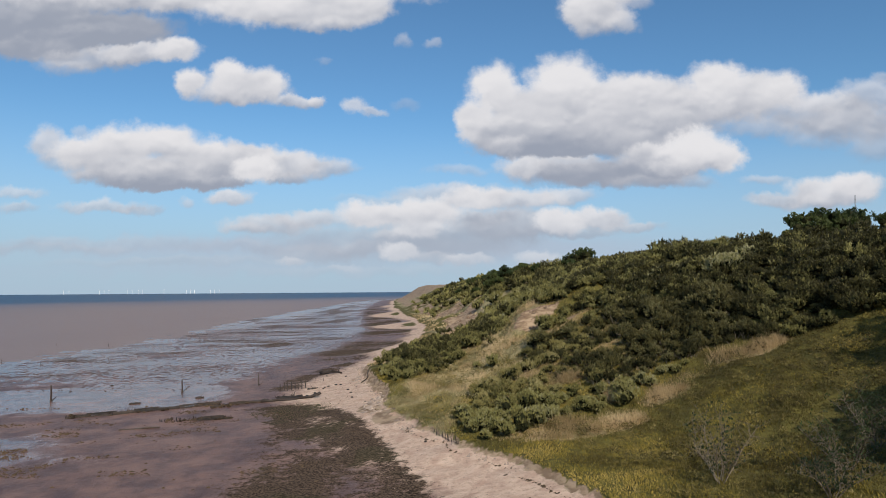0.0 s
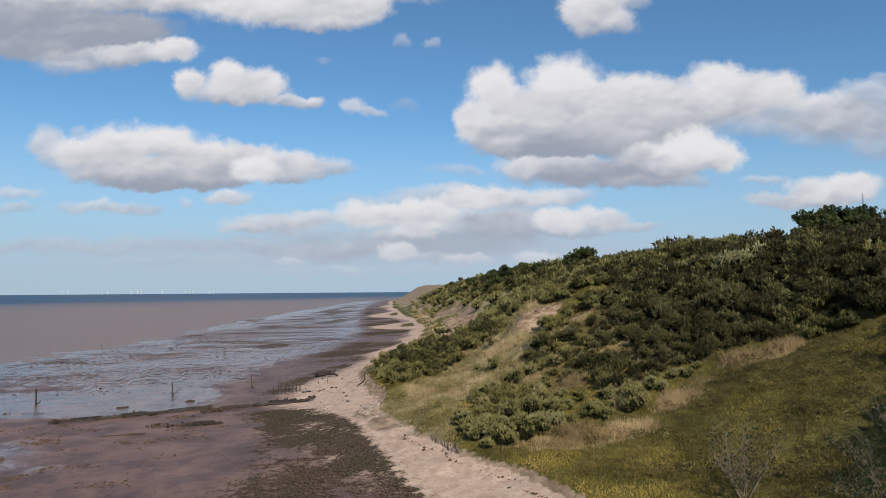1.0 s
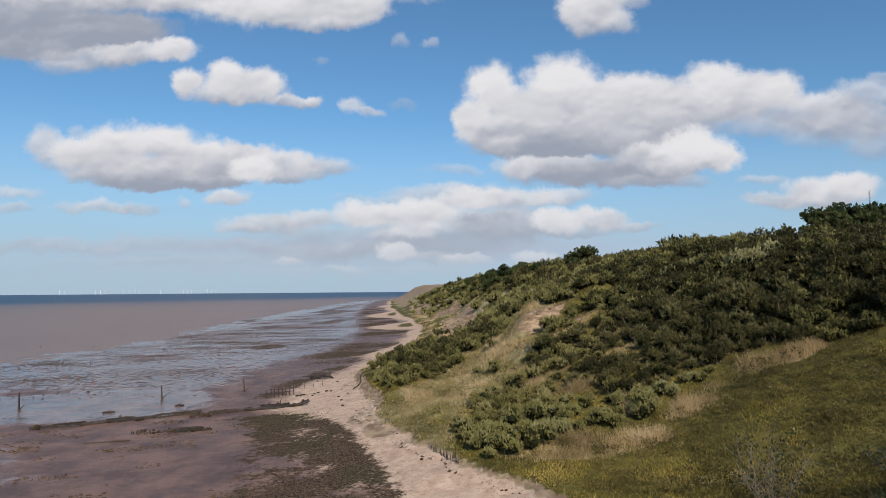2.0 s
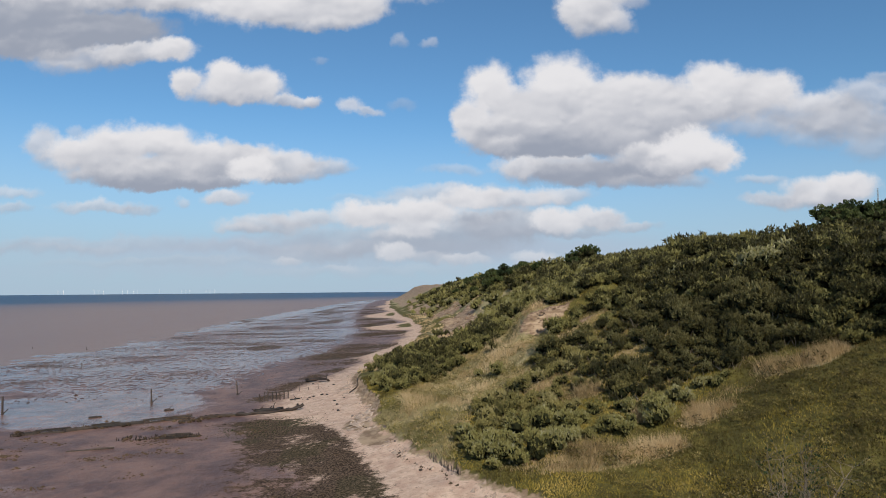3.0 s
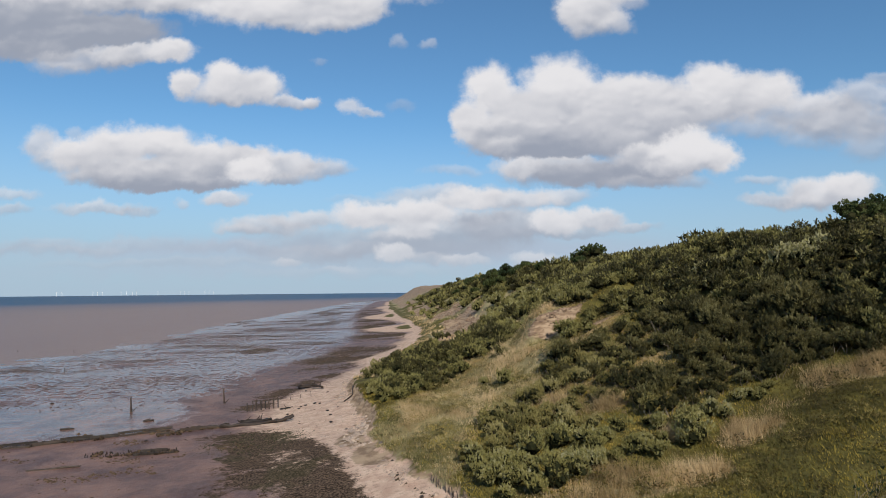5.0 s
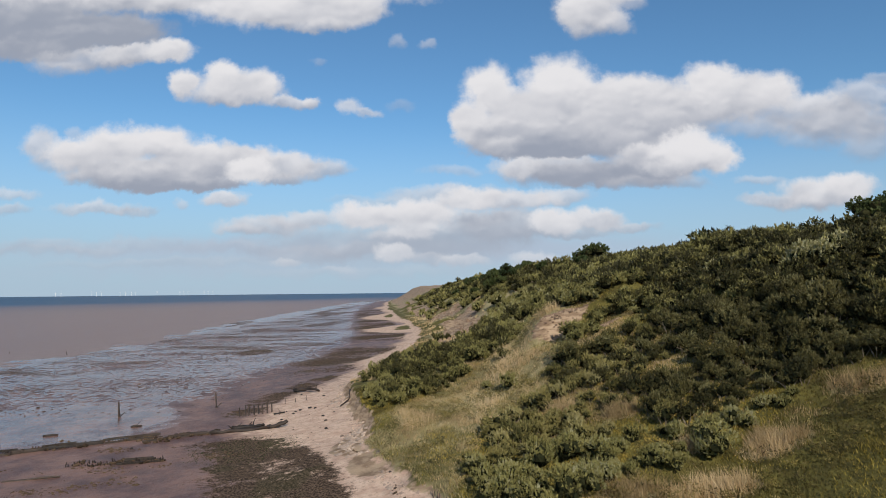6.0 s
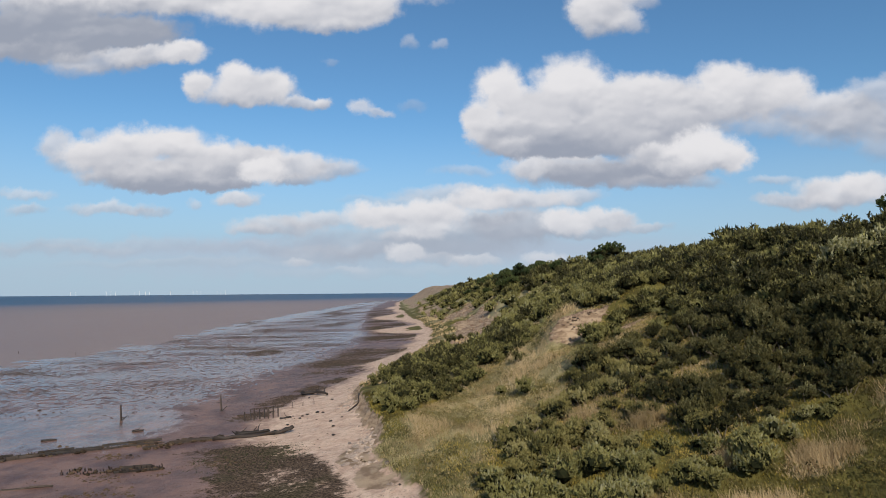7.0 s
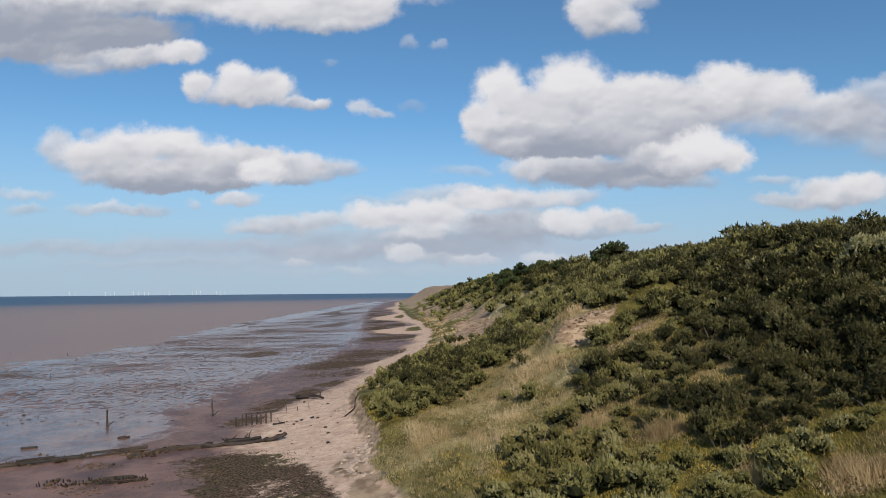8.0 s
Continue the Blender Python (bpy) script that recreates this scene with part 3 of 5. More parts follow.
def straw_cover(x, y):
    """Where the grass has dried: reeds along the foot of the scrub, the open slope."""
    d = inland(x, y)
    reeds = np.maximum.reduce([near(x, y, 8.9, 54.6, 4.2, 1.9), near(x, y, 14.6, 55.2, 2.2, 1.0), near(x, y, 19.3, 58.0, 2.0, 1.7), near(x, y, 14.8, 60.0, 0.6, 0.9),
                               near(x, y, 22.0, 59.8, 2.0, 1.0), near(x, y, 24.8, 60.2, 1.8, 0.9), near(x, y, 28.0, 59.0, 2.8, 1.1), near(x, y, 12.5, 66.5, 1.4, 0.9), near(x, y, 16.5, 70.0, 1.5, 0.9), near(x, y, 9.0, 71.0, 1.3, 1.0)])
    reeds = reeds * np.clip(1.05 + 2.2 * fbm(x, y, 2.6, 3, 41), 0, 1)
    open_slope = clearing(x, y) * (0.52 - 0.20 * smooth(3.5 - d, 0, 2))
    gaps = 0.42 * smooth(d, 7, 12) * (1 - smooth(d, 26, 32)) * smooth(y, 60, 66) * np.clip(0.7 + 1.8 * fbm(x, y, 4.0, 3, 45), 0, 1)
    far = smooth(y, 128, 160) * smooth(d, 0, 4) * np.clip(0.5 + 0.5 * smooth(y, 450, 700) + 1.2 * fbm(x, y, 12.0, 3, 44), 0, 1)
    return np.clip(np.maximum.reduce([reeds, gaps, open_slope + 2.4 * fbm(x, y, 3.2, 5, 42) * open_slope, far]), 0, 1)


def wetness(x, y):
    d = -(x - toe(y))
    base = smooth(d, 13, 27)
    return np.clip(base * (0.66 - 0.20 * (1 - smooth(y, 70, 88)) + (0.50 + 0.35 * (1 - smooth(y, 76, 96))) * fbm(x * 0.6, y, 13.0, 3, 51)) + 0.35 * smooth(-x, 82, 96) + 0.34 * near(x, y, -50.0, 93.0, 24.0, 11.0) - 0.22 * (1 - smooth(y, 66, 80)) * smooth(x, -48, -34), 0, 1)


def ribbing(x, y):
    """Where the flat breaks up into small ridges and pools."""
    return np.clip(0.10 + smooth(y + 5 * fbm(x, y, 15.0, 2, 55), 102, 120), 0, 1)


def steps(parts):
    out = []
    for a, b, s in parts:
        out.extend(np.arange(a, b, s))
    return out


def grown(start, end, step, factor):
    out, v = [], start
    while abs(v - start) < abs(end - start):
        out.append(v)
        v += step if end > start else -step
        step *= factor
    return out + [end]


def sheet(name, xs, ys, zfun, mat, marks=()):
    gx, gy = np.meshgrid(xs, ys)
    gz = zfun(gx, gy)
    nx, ny = len(xs), len(ys)
    co = np.stack([gx, gy, gz], -1).reshape(-1, 3).astype(np.float32)
    i = np.arange(nx * ny).reshape(ny, nx)
    quads = np.stack([i[:-1, :-1], i[:-1, 1:], i[1:, 1:], i[1:, :-1]], -1).reshape(-1, 4)
    mesh = mesh_from(name, co, quads, mat, smooth_shade=True)
    for key, fun in marks:
        mesh.attributes.new(key, "FLOAT", "POINT").data.foreach_set("value", fun(gx, gy).ravel().astype(np.float32))
    return new(name, mesh)


def mesh_from(name, co, faces, mat, smooth_shade=False, tone=None):
    """A mesh from arrays; all faces have the same number of corners."""
    co, faces = np.asarray(co, np.float32), np.asarray(faces, np.int32)
    mesh = bpy.data.meshes.new(name)
    count, corners = faces.shape
    mesh.vertices.add(len(co))
    mesh.vertices.foreach_set("co", co.ravel())
    mesh.loops.add(count * corners)
    mesh.loops.foreach_set("vertex_index", faces.ravel())
    mesh.polygons.add(count)
    mesh.polygons.foreach_set("loop_start", np.arange(0, count * corners, corners, dtype=np.int32))
    mesh.update(calc_edges=True)
    mesh.polygons.foreach_set("use_smooth", np.full(count, smooth_shade))
    if tone is not None:
        mesh.attributes.new("tone", "FLOAT", "POINT").data.foreach_set("value", np.asarray(tone, np.float32))
    mesh.materials.append(mat)
    return mesh


GX = sorted(-v for v in grown(126, 5000, 2.0, 1.14)) + steps([(-125, -46, 1.25)]) + steps([(-45.5, -18, 0.8), (-17.6, 62, 0.55)]) + grown(62, 5000, 0.8, 1.12)
GY = sorted(-v for v in grown(-22, 400, 1.0, 1.15)) + steps([(22.5, 100, 0.5), (100, 150, 0.62)]) + grown(150, 330, 0.6, 1.008)[:-1] + grown(330, 5000, 2.0, 1.06)
ground = tagged(sheet("ground", GX, GY, height, GROUND, (("inland", shoreline), ("weed", weed_cover), ("scar", bare_clay), ("straw", straw_cover), ("wet", wetness), ("ribbed", ribbing))),
                "sandy beach, wet brown mudflat and grassy clay slope", "ground", kind="structure")

SX = [-5000, -3500, -2400, -1600, -1000, -600, -400, -280, -200, -150, -120, -104, -94, -84, 0, 1500]
SY = [-400, -100, 50, 120, 200, 300, 450, 700, 1100, 1700, 2600, 3800, 5000]
sea = tagged(sheet("sea", SX, SY, lambda x, y: np.full(x.shape, -0.40), SEA), "silty brown sea at low tide, blue farther out", "sea", kind="structure")


# ---- scrub, trees and grass ----
def part(name, mesh, parent, label=""):
    ob = new(name, mesh)
    ob.parent = parent
    if label:
        ob["label"] = label
    return ob


def empty(name, m):
    ob = new(name)
    ob.empty_display_size = 0.2
    ob.matrix_basis = m
    return ob


def leaf_cloud(rng, lobes, count, length, width, sprays=8, tuft=(0.30, 0.22), upright=1.0):
    """Leaves along upright shoots over the surfaces of egg-shaped lobes (x, y, z, rx, rz). Corners as (count, 3, 3), and a tone for each corner."""
    lobes = np.asarray(lobes, float)
    share = lobes[:, 3] ** 2
    tufts = sprays * len(lobes)
    lob = lobes[rng.choice(len(lobes), tufts, p=share / share.sum())]
    way = rng.normal(size=(tufts, 3))
    way[:, 2] = np.abs(way[:, 2]) * 1.0 - 0.30 * rng.random(tufts)
    way /= np.linalg.norm(way, axis=1, keepdims=True)
    mid = lob[:, :3] + way * np.stack([lob[:, 3], lob[:, 3], lob[:, 4]], 1) * (0.72 + 0.24 * rng.random(tufts))[:, None]
    rad = lob[:, 3] * (tuft[0] + tuft[1] * rng.random(tufts))
    shoot = way * 0.6 + np.array([0.10, 0.14, 0.45 + 0.35 * upright]) + rng.normal(size=(tufts, 3)) * 0.28
    shoot /= np.linalg.norm(shoot, axis=1, keepdims=True)
    pick = rng.integers(tufts, size=count)
    up = rng.random(count)
    out = rng.normal(size=(count, 3)) + way[pick] * 0.8
    out /= np.linalg.norm(out, axis=1, keepdims=True)
    at = mid[pick] + shoot[pick] * (rad[pick] * (1.0 + upright) * (up - 0.25))[:, None] + out * (rad[pick] * (0.95 - 0.75 * up))[:, None]
    face = out + way[pick] * 0.7 + rng.normal(size=(count, 3)) * 0.35
    axis = shoot[pick] + out * 0.7 + rng.normal(size=(count, 3)) * 0.3
    axis /= np.linalg.norm(axis, axis=1, keepdims=True)
    side = np.cross(axis, face)
    side /= np.linalg.norm(side, axis=1, keepdims=True) + 1e-9
    size = (0.6 + 0.8 * rng.random(count))[:, None]
    a, b = axis * length * size, side * width * size * 0.5
    return np.stack([at - a * 0.4 - b, at - a * 0.4 + b, at + a * 0.6], 1), np.repeat((rng.normal(size=tufts) * 0.14)[pick], 3)


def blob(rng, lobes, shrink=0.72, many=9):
    """A lumpy heart for each lobe, dark as the shade within, so that the plant is not see-through."""
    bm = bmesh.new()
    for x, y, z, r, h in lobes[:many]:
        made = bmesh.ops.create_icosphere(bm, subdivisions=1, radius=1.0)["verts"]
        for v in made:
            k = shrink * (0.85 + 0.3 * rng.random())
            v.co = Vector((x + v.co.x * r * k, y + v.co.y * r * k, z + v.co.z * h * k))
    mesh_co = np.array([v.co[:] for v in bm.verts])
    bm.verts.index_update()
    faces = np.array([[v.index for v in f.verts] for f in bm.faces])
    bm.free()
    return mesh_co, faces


def shrub_lobes(rng, spread, tall, count):
    lobes = [(0.0, 0.0, tall * 0.48, spread * 0.62, tall * 0.46)]
    for i in range(count):
        a = 2 * math.pi * (i + rng.random() * 0.7) / count
        r = spread * (0.40 + 0.22 * rng.random())
        z = tall * (0.28 + 0.50 * rng.random())
        s = spread * (0.22 + 0.20 * rng.random())
        lobes.append((r * math.cos(a), r * math.sin(a), z, s, min(s * 0.95, z)))
    return lobes


def tube(bm, points, r0, r1, sides=5):
    """A tapering stick along points."""
    rings = []
    for i, p in enumerate(points):
        p = Vector(p)
        q = Vector(points[min(i + 1, len(points) - 1)]) - Vector(points[max(i - 1, 0)])
        q = q.to_track_quat("Z", "Y")
        r = r0 + (r1 - r0) * i / (len(points) - 1)
        rings.append([bm.verts.new(p + q @ Vector((r * math.cos(2 * math.pi * k / sides), r * math.sin(2 * math.pi * k / sides), 0))) for k in range(sides)])
    for a, b in zip(rings, rings[1:]):
        for k in range(sides):
            bm.faces.new((a[k], a[(k + 1) % sides], b[(k + 1) % sides], b[k]))
    bm.faces.new(rings[0][::-1])
    bm.faces.new(rings[-1])


def finish(name, bm, mat, smooth_shade=False):
    mesh = bpy.data.meshes.new(name)
    bmesh.ops.recalc_face_normals(bm, faces=bm.faces)
    bm.to_mesh(mesh)
    bm.free()
    mesh.materials.append(mat)
    if smooth_shade:
        mesh.polygons.foreach_set("use_smooth", np.full(len(mesh.polygons), True))
    return mesh


def twig_path(rng, start, way, length, bends=4, wander=0.22):
    pts, p, w = [Vector(start)], Vector(start), Vector(way).normalized()
    for _ in range(bends):
        w = (w + Vector(rng.normal(size=3)) * wander).normalized()
        p = p + w * (length / bends)
        pts.append(p.copy())
    return pts


def stems_mesh(rng, spread, tall, count=4, thick=0.05):
    bm = bmesh.new()
    for i in range(count):
        a = 2 * math.pi * (i + rng.random()) / count
        tube(bm, twig_path(rng, (0.08 * math.cos(a), 0.08 * math.sin(a), -0.25), (0.5 * math.cos(a), 0.5 * math.sin(a), 1.0), tall * 0.75, 3, 0.15), thick, thick * 0.35)
    return finish("stem", bm, BARK)


def crown_parts(rng, lobes, count, length, width, many):
    tri, tone = leaf_cloud(rng, lobes, count, length, width, 14, (0.16, 0.15), 1.15)
    co, faces = blob(rng, lobes, 0.66, many)
    return tri.reshape(-1, 3), co, faces, tone


def thicket(x, y):
    """The dark bushes that reach down to the low bank."""
    return np.maximum(near(x, y, -5.0, 89.5, 4.4, 8.5), near(x, y, 4.4, 58.8, 5.0, 7.4))


def cover_density(x, y):
    """How thickly scrub stands at a place, 0 to 1."""
    d = inland(x, y)
    upper = np.maximum(smooth(d, 24, 30), near(x, y, 18.5, 92.0, 4.0, 4.0))
    middle = smooth(d, 3.5, 8) * np.clip(0.80 + 1.8 * fbm(x, y, 6.0, 3, 61), 0.06, 1)
    belt = near(x, y, -2.5, 114.0, 9.5, 17.0) * 1.1 * smooth(d, 1.2, 3)
    low = thicket(x, y) * np.clip(0.85 + 1.5 * fbm(x, y, 4.0, 3, 64), 0, 1) * smooth(d, 0.8, 1.8)
    p = np.maximum.reduce([upper, middle, belt, low]) * (1 - 0.97 * clearing(x, y))
    line = np.interp(x, [4, 7, 10, 13, 16, 18, 20, 22, 25, 28, 31, 34, 44], [52, 53.5, 56.3, 57, 57.3, 59.2, 59.9, 60.6, 61.2, 60.2, 57.8, 54.8, 48])
    p = np.maximum(p, 0.85 * smooth(x, 10, 13) * (1 - smooth(y - line, 3, 6)))
    p = p * smooth(y - line, -0.4, 1.2)
    p = p * (1 - 0.97 * smooth(bare_clay(x, y), 0.2, 0.5)) * (1 - 0.9 * smooth(straw_cover(x, y), 0.6, 0.8))
    p = p * (1 - smooth(y, 122, 134) * (1 - smooth(d, 13, 19)) * (1 - 0.55 * smooth(fbm(x, y, 16.0, 3, 66), -0.02, 0.18)))
    p = p * (1 - smooth(y, 400, 520))
    p = p * (1 - smooth(d * np.where(y > 190, 1.2, 1.0), 54, 58))
    return np.where(d > 0.9, p, 0)


def scatter(rng, x0, x1, y0, y1, cell):
    """Jittered grid of places."""
    gx, gy = np.meshgrid(np.arange(x0, x1, cell), np.arange(y0, y1, cell))
    gx = gx + (rng.random(gx.shape) - 0.5) * cell * 0.95
    gy = gy + (rng.random(gy.shape) - 0.5) * cell * 0.95
    return gx.ravel(), gy.ravel()


class Heap:
    """Collects copies of plants into one mesh."""

    def __init__(self):
        self.co, self.tone, self.faces, self.base = [], [], [], 0

    def add(self, co, faces, at, turn, size, tone):
        c, s = math.cos(turn), math.sin(turn)
        m = np.array([[c, s, 0], [-s, c, 0], [0, 0, 1]]) * np.asarray(size)
        self.co.append(co @ m + np.asarray(at))
        self.tone.append(np.zeros(len(co)) + tone)
        self.faces.append(faces + self.base)
        self.base += len(co)

    def mesh(self, name, mat, smooth_shade=False):
        return mesh_from(name, np.concatenate(self.co), np.concatenate(self.faces), mat, smooth_shade, np.concatenate(self.tone))


rng = np.random.default_rng(7)
TRIS = lambda co: np.arange(len(co)).reshape(-1, 3)
KINDS = []
for k in range(7):
    spread, tall = (1.25, 1.9) if k < 5 else (1.6, 2.7)
    lobes = shrub_lobes(rng, spread, tall, 8)
    KINDS.append((lobes, crown_parts(rng, lobes, 1300, 0.21, 0.085, 4), crown_parts(rng, lobes, 700, 0.28, 0.120, 3), crown_parts(rng, lobes, 60, 0.75, 0.60, 1), crown_parts(rng, lobes, 240, 0.45, 0.22, 1)))
STEMS = [stems_mesh(rng, 1.2, 1.8) for _ in range(3)]
CROWNS = [mesh_from("crown", c[1][0], TRIS(c[1][0]), LEAF_SINGLE, tone=c[1][3]) for c in KINDS]
SHADED_CROWNS = [mesh_from("crown", c[1][0], TRIS(c[1][0]), LEAF_SHADED, tone=c[1][3]) for c in KINDS]
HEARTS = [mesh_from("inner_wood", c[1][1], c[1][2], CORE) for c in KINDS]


def shrub(k, m, label, crowns):
    ob = tagged(empty("shrub", m), label, "shrub", group="shrubs on the slope")
    part("crown", crowns[k], ob)
    part("inner_wood", HEARTS[k], ob)
    part("stem", STEMS[k % 3], ob)
    return ob


leaves, hearts, far_leaves = Heap(), Heap(), Heap()
singles = 0
px, py = scatter(rng, -14, 90, 50, 190, 1.16)
ok = px < 0.70 * py + 8
px, py = px[ok], py[ok]
dens = cover_density(px, py)
keep = rng.random(len(px)) < dens
px, py, pd = px[keep], py[keep], inland(px[keep], py[keep])
pz = height(px, py)
# leaf tone drops upslope and towards +x: cloud shade put into the colour
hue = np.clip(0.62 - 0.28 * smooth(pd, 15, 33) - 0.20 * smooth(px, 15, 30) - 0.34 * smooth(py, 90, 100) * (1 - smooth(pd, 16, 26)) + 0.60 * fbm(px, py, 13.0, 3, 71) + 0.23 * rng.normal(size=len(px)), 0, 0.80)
pale = np.maximum(near(px, py, 34.5, 80.0, 3.5, 2.6), 0.7 * near(px, py, 31.0, 90.0, 3.0, 2.0))
hue = np.where(pale > rng.random(len(px)) * 0.8 + 0.1, 0.95, hue)
order = np.argsort(np.abs(py - 72.0) + np.maximum(pd - 30.0, 0) * 1.5)
for j in order:
    k = int(rng.integers(7))
    x, y, z, d = px[j], py[j], pz[j], pd[j]
    grow = (0.40 + 0.48 * rng.random() ** 1.5) * (1.0 + 0.34 * float(smooth(d, 24, 36)) + 0.25 * float(smooth(y, 98, 106)) * (1 - float(smooth(y, 112, 126)))) * (0.62 + 0.38 * max(float(smooth(d, 2, 8)), float(thicket(x, y))))
    grow *= 1.25 if 14 < d < 34 and rng.random() < 0.08 else 1.0
    turn, tone = rng.random() * 6.28, hue[j]
    if singles < 300 and 58 < y < 100:
        singles += 1
        # towards +x more shrubs take the darker crowns, shade held in their colour
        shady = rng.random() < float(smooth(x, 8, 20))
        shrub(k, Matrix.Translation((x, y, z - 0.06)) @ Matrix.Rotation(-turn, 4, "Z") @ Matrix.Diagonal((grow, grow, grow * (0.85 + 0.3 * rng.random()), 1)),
              "shrub growing on the clay slope, leaves coloured darker for shade" if shady else "leafy olive-green shrub growing on the grassy clay slope", SHADED_CROWNS if shady else CROWNS)
        continue
    away = math.hypot(x, y - 22.0)
    c = KINDS[k][1 if away < 58 else 2 if away < 88 else 4]
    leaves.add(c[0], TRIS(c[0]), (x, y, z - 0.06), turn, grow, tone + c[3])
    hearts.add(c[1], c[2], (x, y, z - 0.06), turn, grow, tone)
px, py = scatter(rng, -60, 120, 190, 540, 2.5)
keep = (rng.random(len(px)) < cover_density(px, py)) & (px < 60 + 0.12 * py)
px, py = px[keep], py[keep]
pz = height(px, py)
hue = np.clip(0.44 - 0.22 * smooth(inland(px, py), 22, 30) + 0.7 * fbm(px, py, 20.0, 3, 72) + 0.2 * rng.normal(size=len(px)), 0, 1)
for x, y, z, tone in zip(px, py, pz, hue):
    c = KINDS[int(rng.integers(7))][4 if y < 300 else 3]
    turn, grow = rng.random() * 6.28, 0.85 + 0.75 * rng.random()
    far_leaves.add(c[0], TRIS(c[0]), (x, y, z - 0.1), turn, grow, tone + c[3])
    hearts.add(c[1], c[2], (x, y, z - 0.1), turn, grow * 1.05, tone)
tagged(new("scrub", leaves.mesh("scrub", LEAF)), "dense dark and olive green scrub covering the hillside, with shade coloured in", "scrub", kind="stuff")
tagged(new("scrub_twigs", hearts.mesh("scrub_twigs", CORE)), "dark filler lumps that stand for the shade inside the hillside scrub", "scrub", kind="stuff")
tagged(new("far_scrub", far_leaves.mesh("far_scrub", LEAF)), "low green scrub on the distant cliff top", "scrub", kind="stuff")


# low herbs and seedling bushes in the open grass
herbs = Heap()
px, py = scatter(rng, -13, 46, 34, 100, 0.58)
wild = np.clip(0.18 + 0.30 * (1 - smooth(py, 56, 62)) + 0.30 * clearing(px, py) + 1.5 * fbm(px, py, 5.0, 4, 63), 0, 0.85) * smooth(inland(px, py), 0.8, 1.6) * (1 - smooth(bare_clay(px, py), 0.2, 0.5)) * (1 - cover_density(px, py))
keep = (rng.random(len(px)) < wild) & (px < 0.70 * py + 6)
px, py = px[keep], py[keep]
pz = height(px, py)
for x, y, z in zip(px, py, pz):
    c = KINDS[int(rng.integers(7))][2]
    pick = rng.permutation(len(c[0]) // 3)[:56]
    co = c[0].reshape(-1, 3, 3)[pick].reshape(-1, 3) * np.array([1, 1, 0.8])
    if x > 9 and y < 60 and rng.random() < 0.07:
        herbs.add(co, TRIS(co), (x, y, z - 0.05), 0.0, 0.50 + 0.25 * rng.random(), 0.10)
        continue
    # herbs get darker towards +x, the dimmer light there put into their tone
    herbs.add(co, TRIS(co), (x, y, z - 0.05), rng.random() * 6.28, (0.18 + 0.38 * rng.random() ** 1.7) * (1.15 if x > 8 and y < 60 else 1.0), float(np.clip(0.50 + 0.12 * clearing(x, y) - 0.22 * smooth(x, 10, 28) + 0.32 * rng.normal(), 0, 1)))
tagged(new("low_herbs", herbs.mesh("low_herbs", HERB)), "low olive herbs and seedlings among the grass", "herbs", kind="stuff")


def tree(x, y, tall, spread, label, seed, lean=0.0):
    """A broad-leaved tree: trunk, limbs, crown of many leaf sprays with gaps."""
    r = np.random.default_rng(seed)
    ob = tagged(empty("tree", Matrix.Translation((x, y, ground_z(x, y)))), label, "tree")
    bm = bmesh.new()
    fork = tall * 0.22
    tube(bm, [(0, 0, -0.4), (lean * 0.3, 0, fork * 0.5), (lean * 0.6, 0, fork)], tall * 0.035, tall * 0.024, 8)
    part("trunk", finish("trunk", bm, BARK, True), ob)
    lobes = []
    bm = bmesh.new()
    for i in range(8):
        a = 2 * math.pi * (i + r.random() * 0.6) / 8
        reach = spread * (0.45 + 0.4 * r.random())
        top = (lean + reach * math.cos(a), reach * math.sin(a), tall * (0.27 + 0.50 * r.random()))
        tube(bm, [(lean * 0.6, 0, fork * 0.9), tuple(0.5 * (p + q) + 0.2 * r.normal() for p, q in zip((lean * 0.6, 0, fork), top)), top], tall * 0.016, tall * 0.004, 5)
        s = spread * (0.36 + 0.20 * r.random())
        lobes.append((*top, s, s * 0.85))
    lobes.append((lean, 0, tall * 0.80, spread * 0.48, tall * 0.19))
    part("limb", finish("limb", bm, BARK), ob)
    tri, tone = leaf_cloud(r, lobes, 6500 if y < 150 else 2600, 0.28 if y < 150 else 0.42, 0.17 if y < 150 else 0.28, 26, (0.17, 0.16), 0.3)
    tri = tri.reshape(-1, 3)
    part("crown", mesh_from("crown", tri, TRIS(tri), TREE_LEAF, tone=tone), ob)
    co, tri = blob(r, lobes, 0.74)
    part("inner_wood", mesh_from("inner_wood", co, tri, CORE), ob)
    return ob


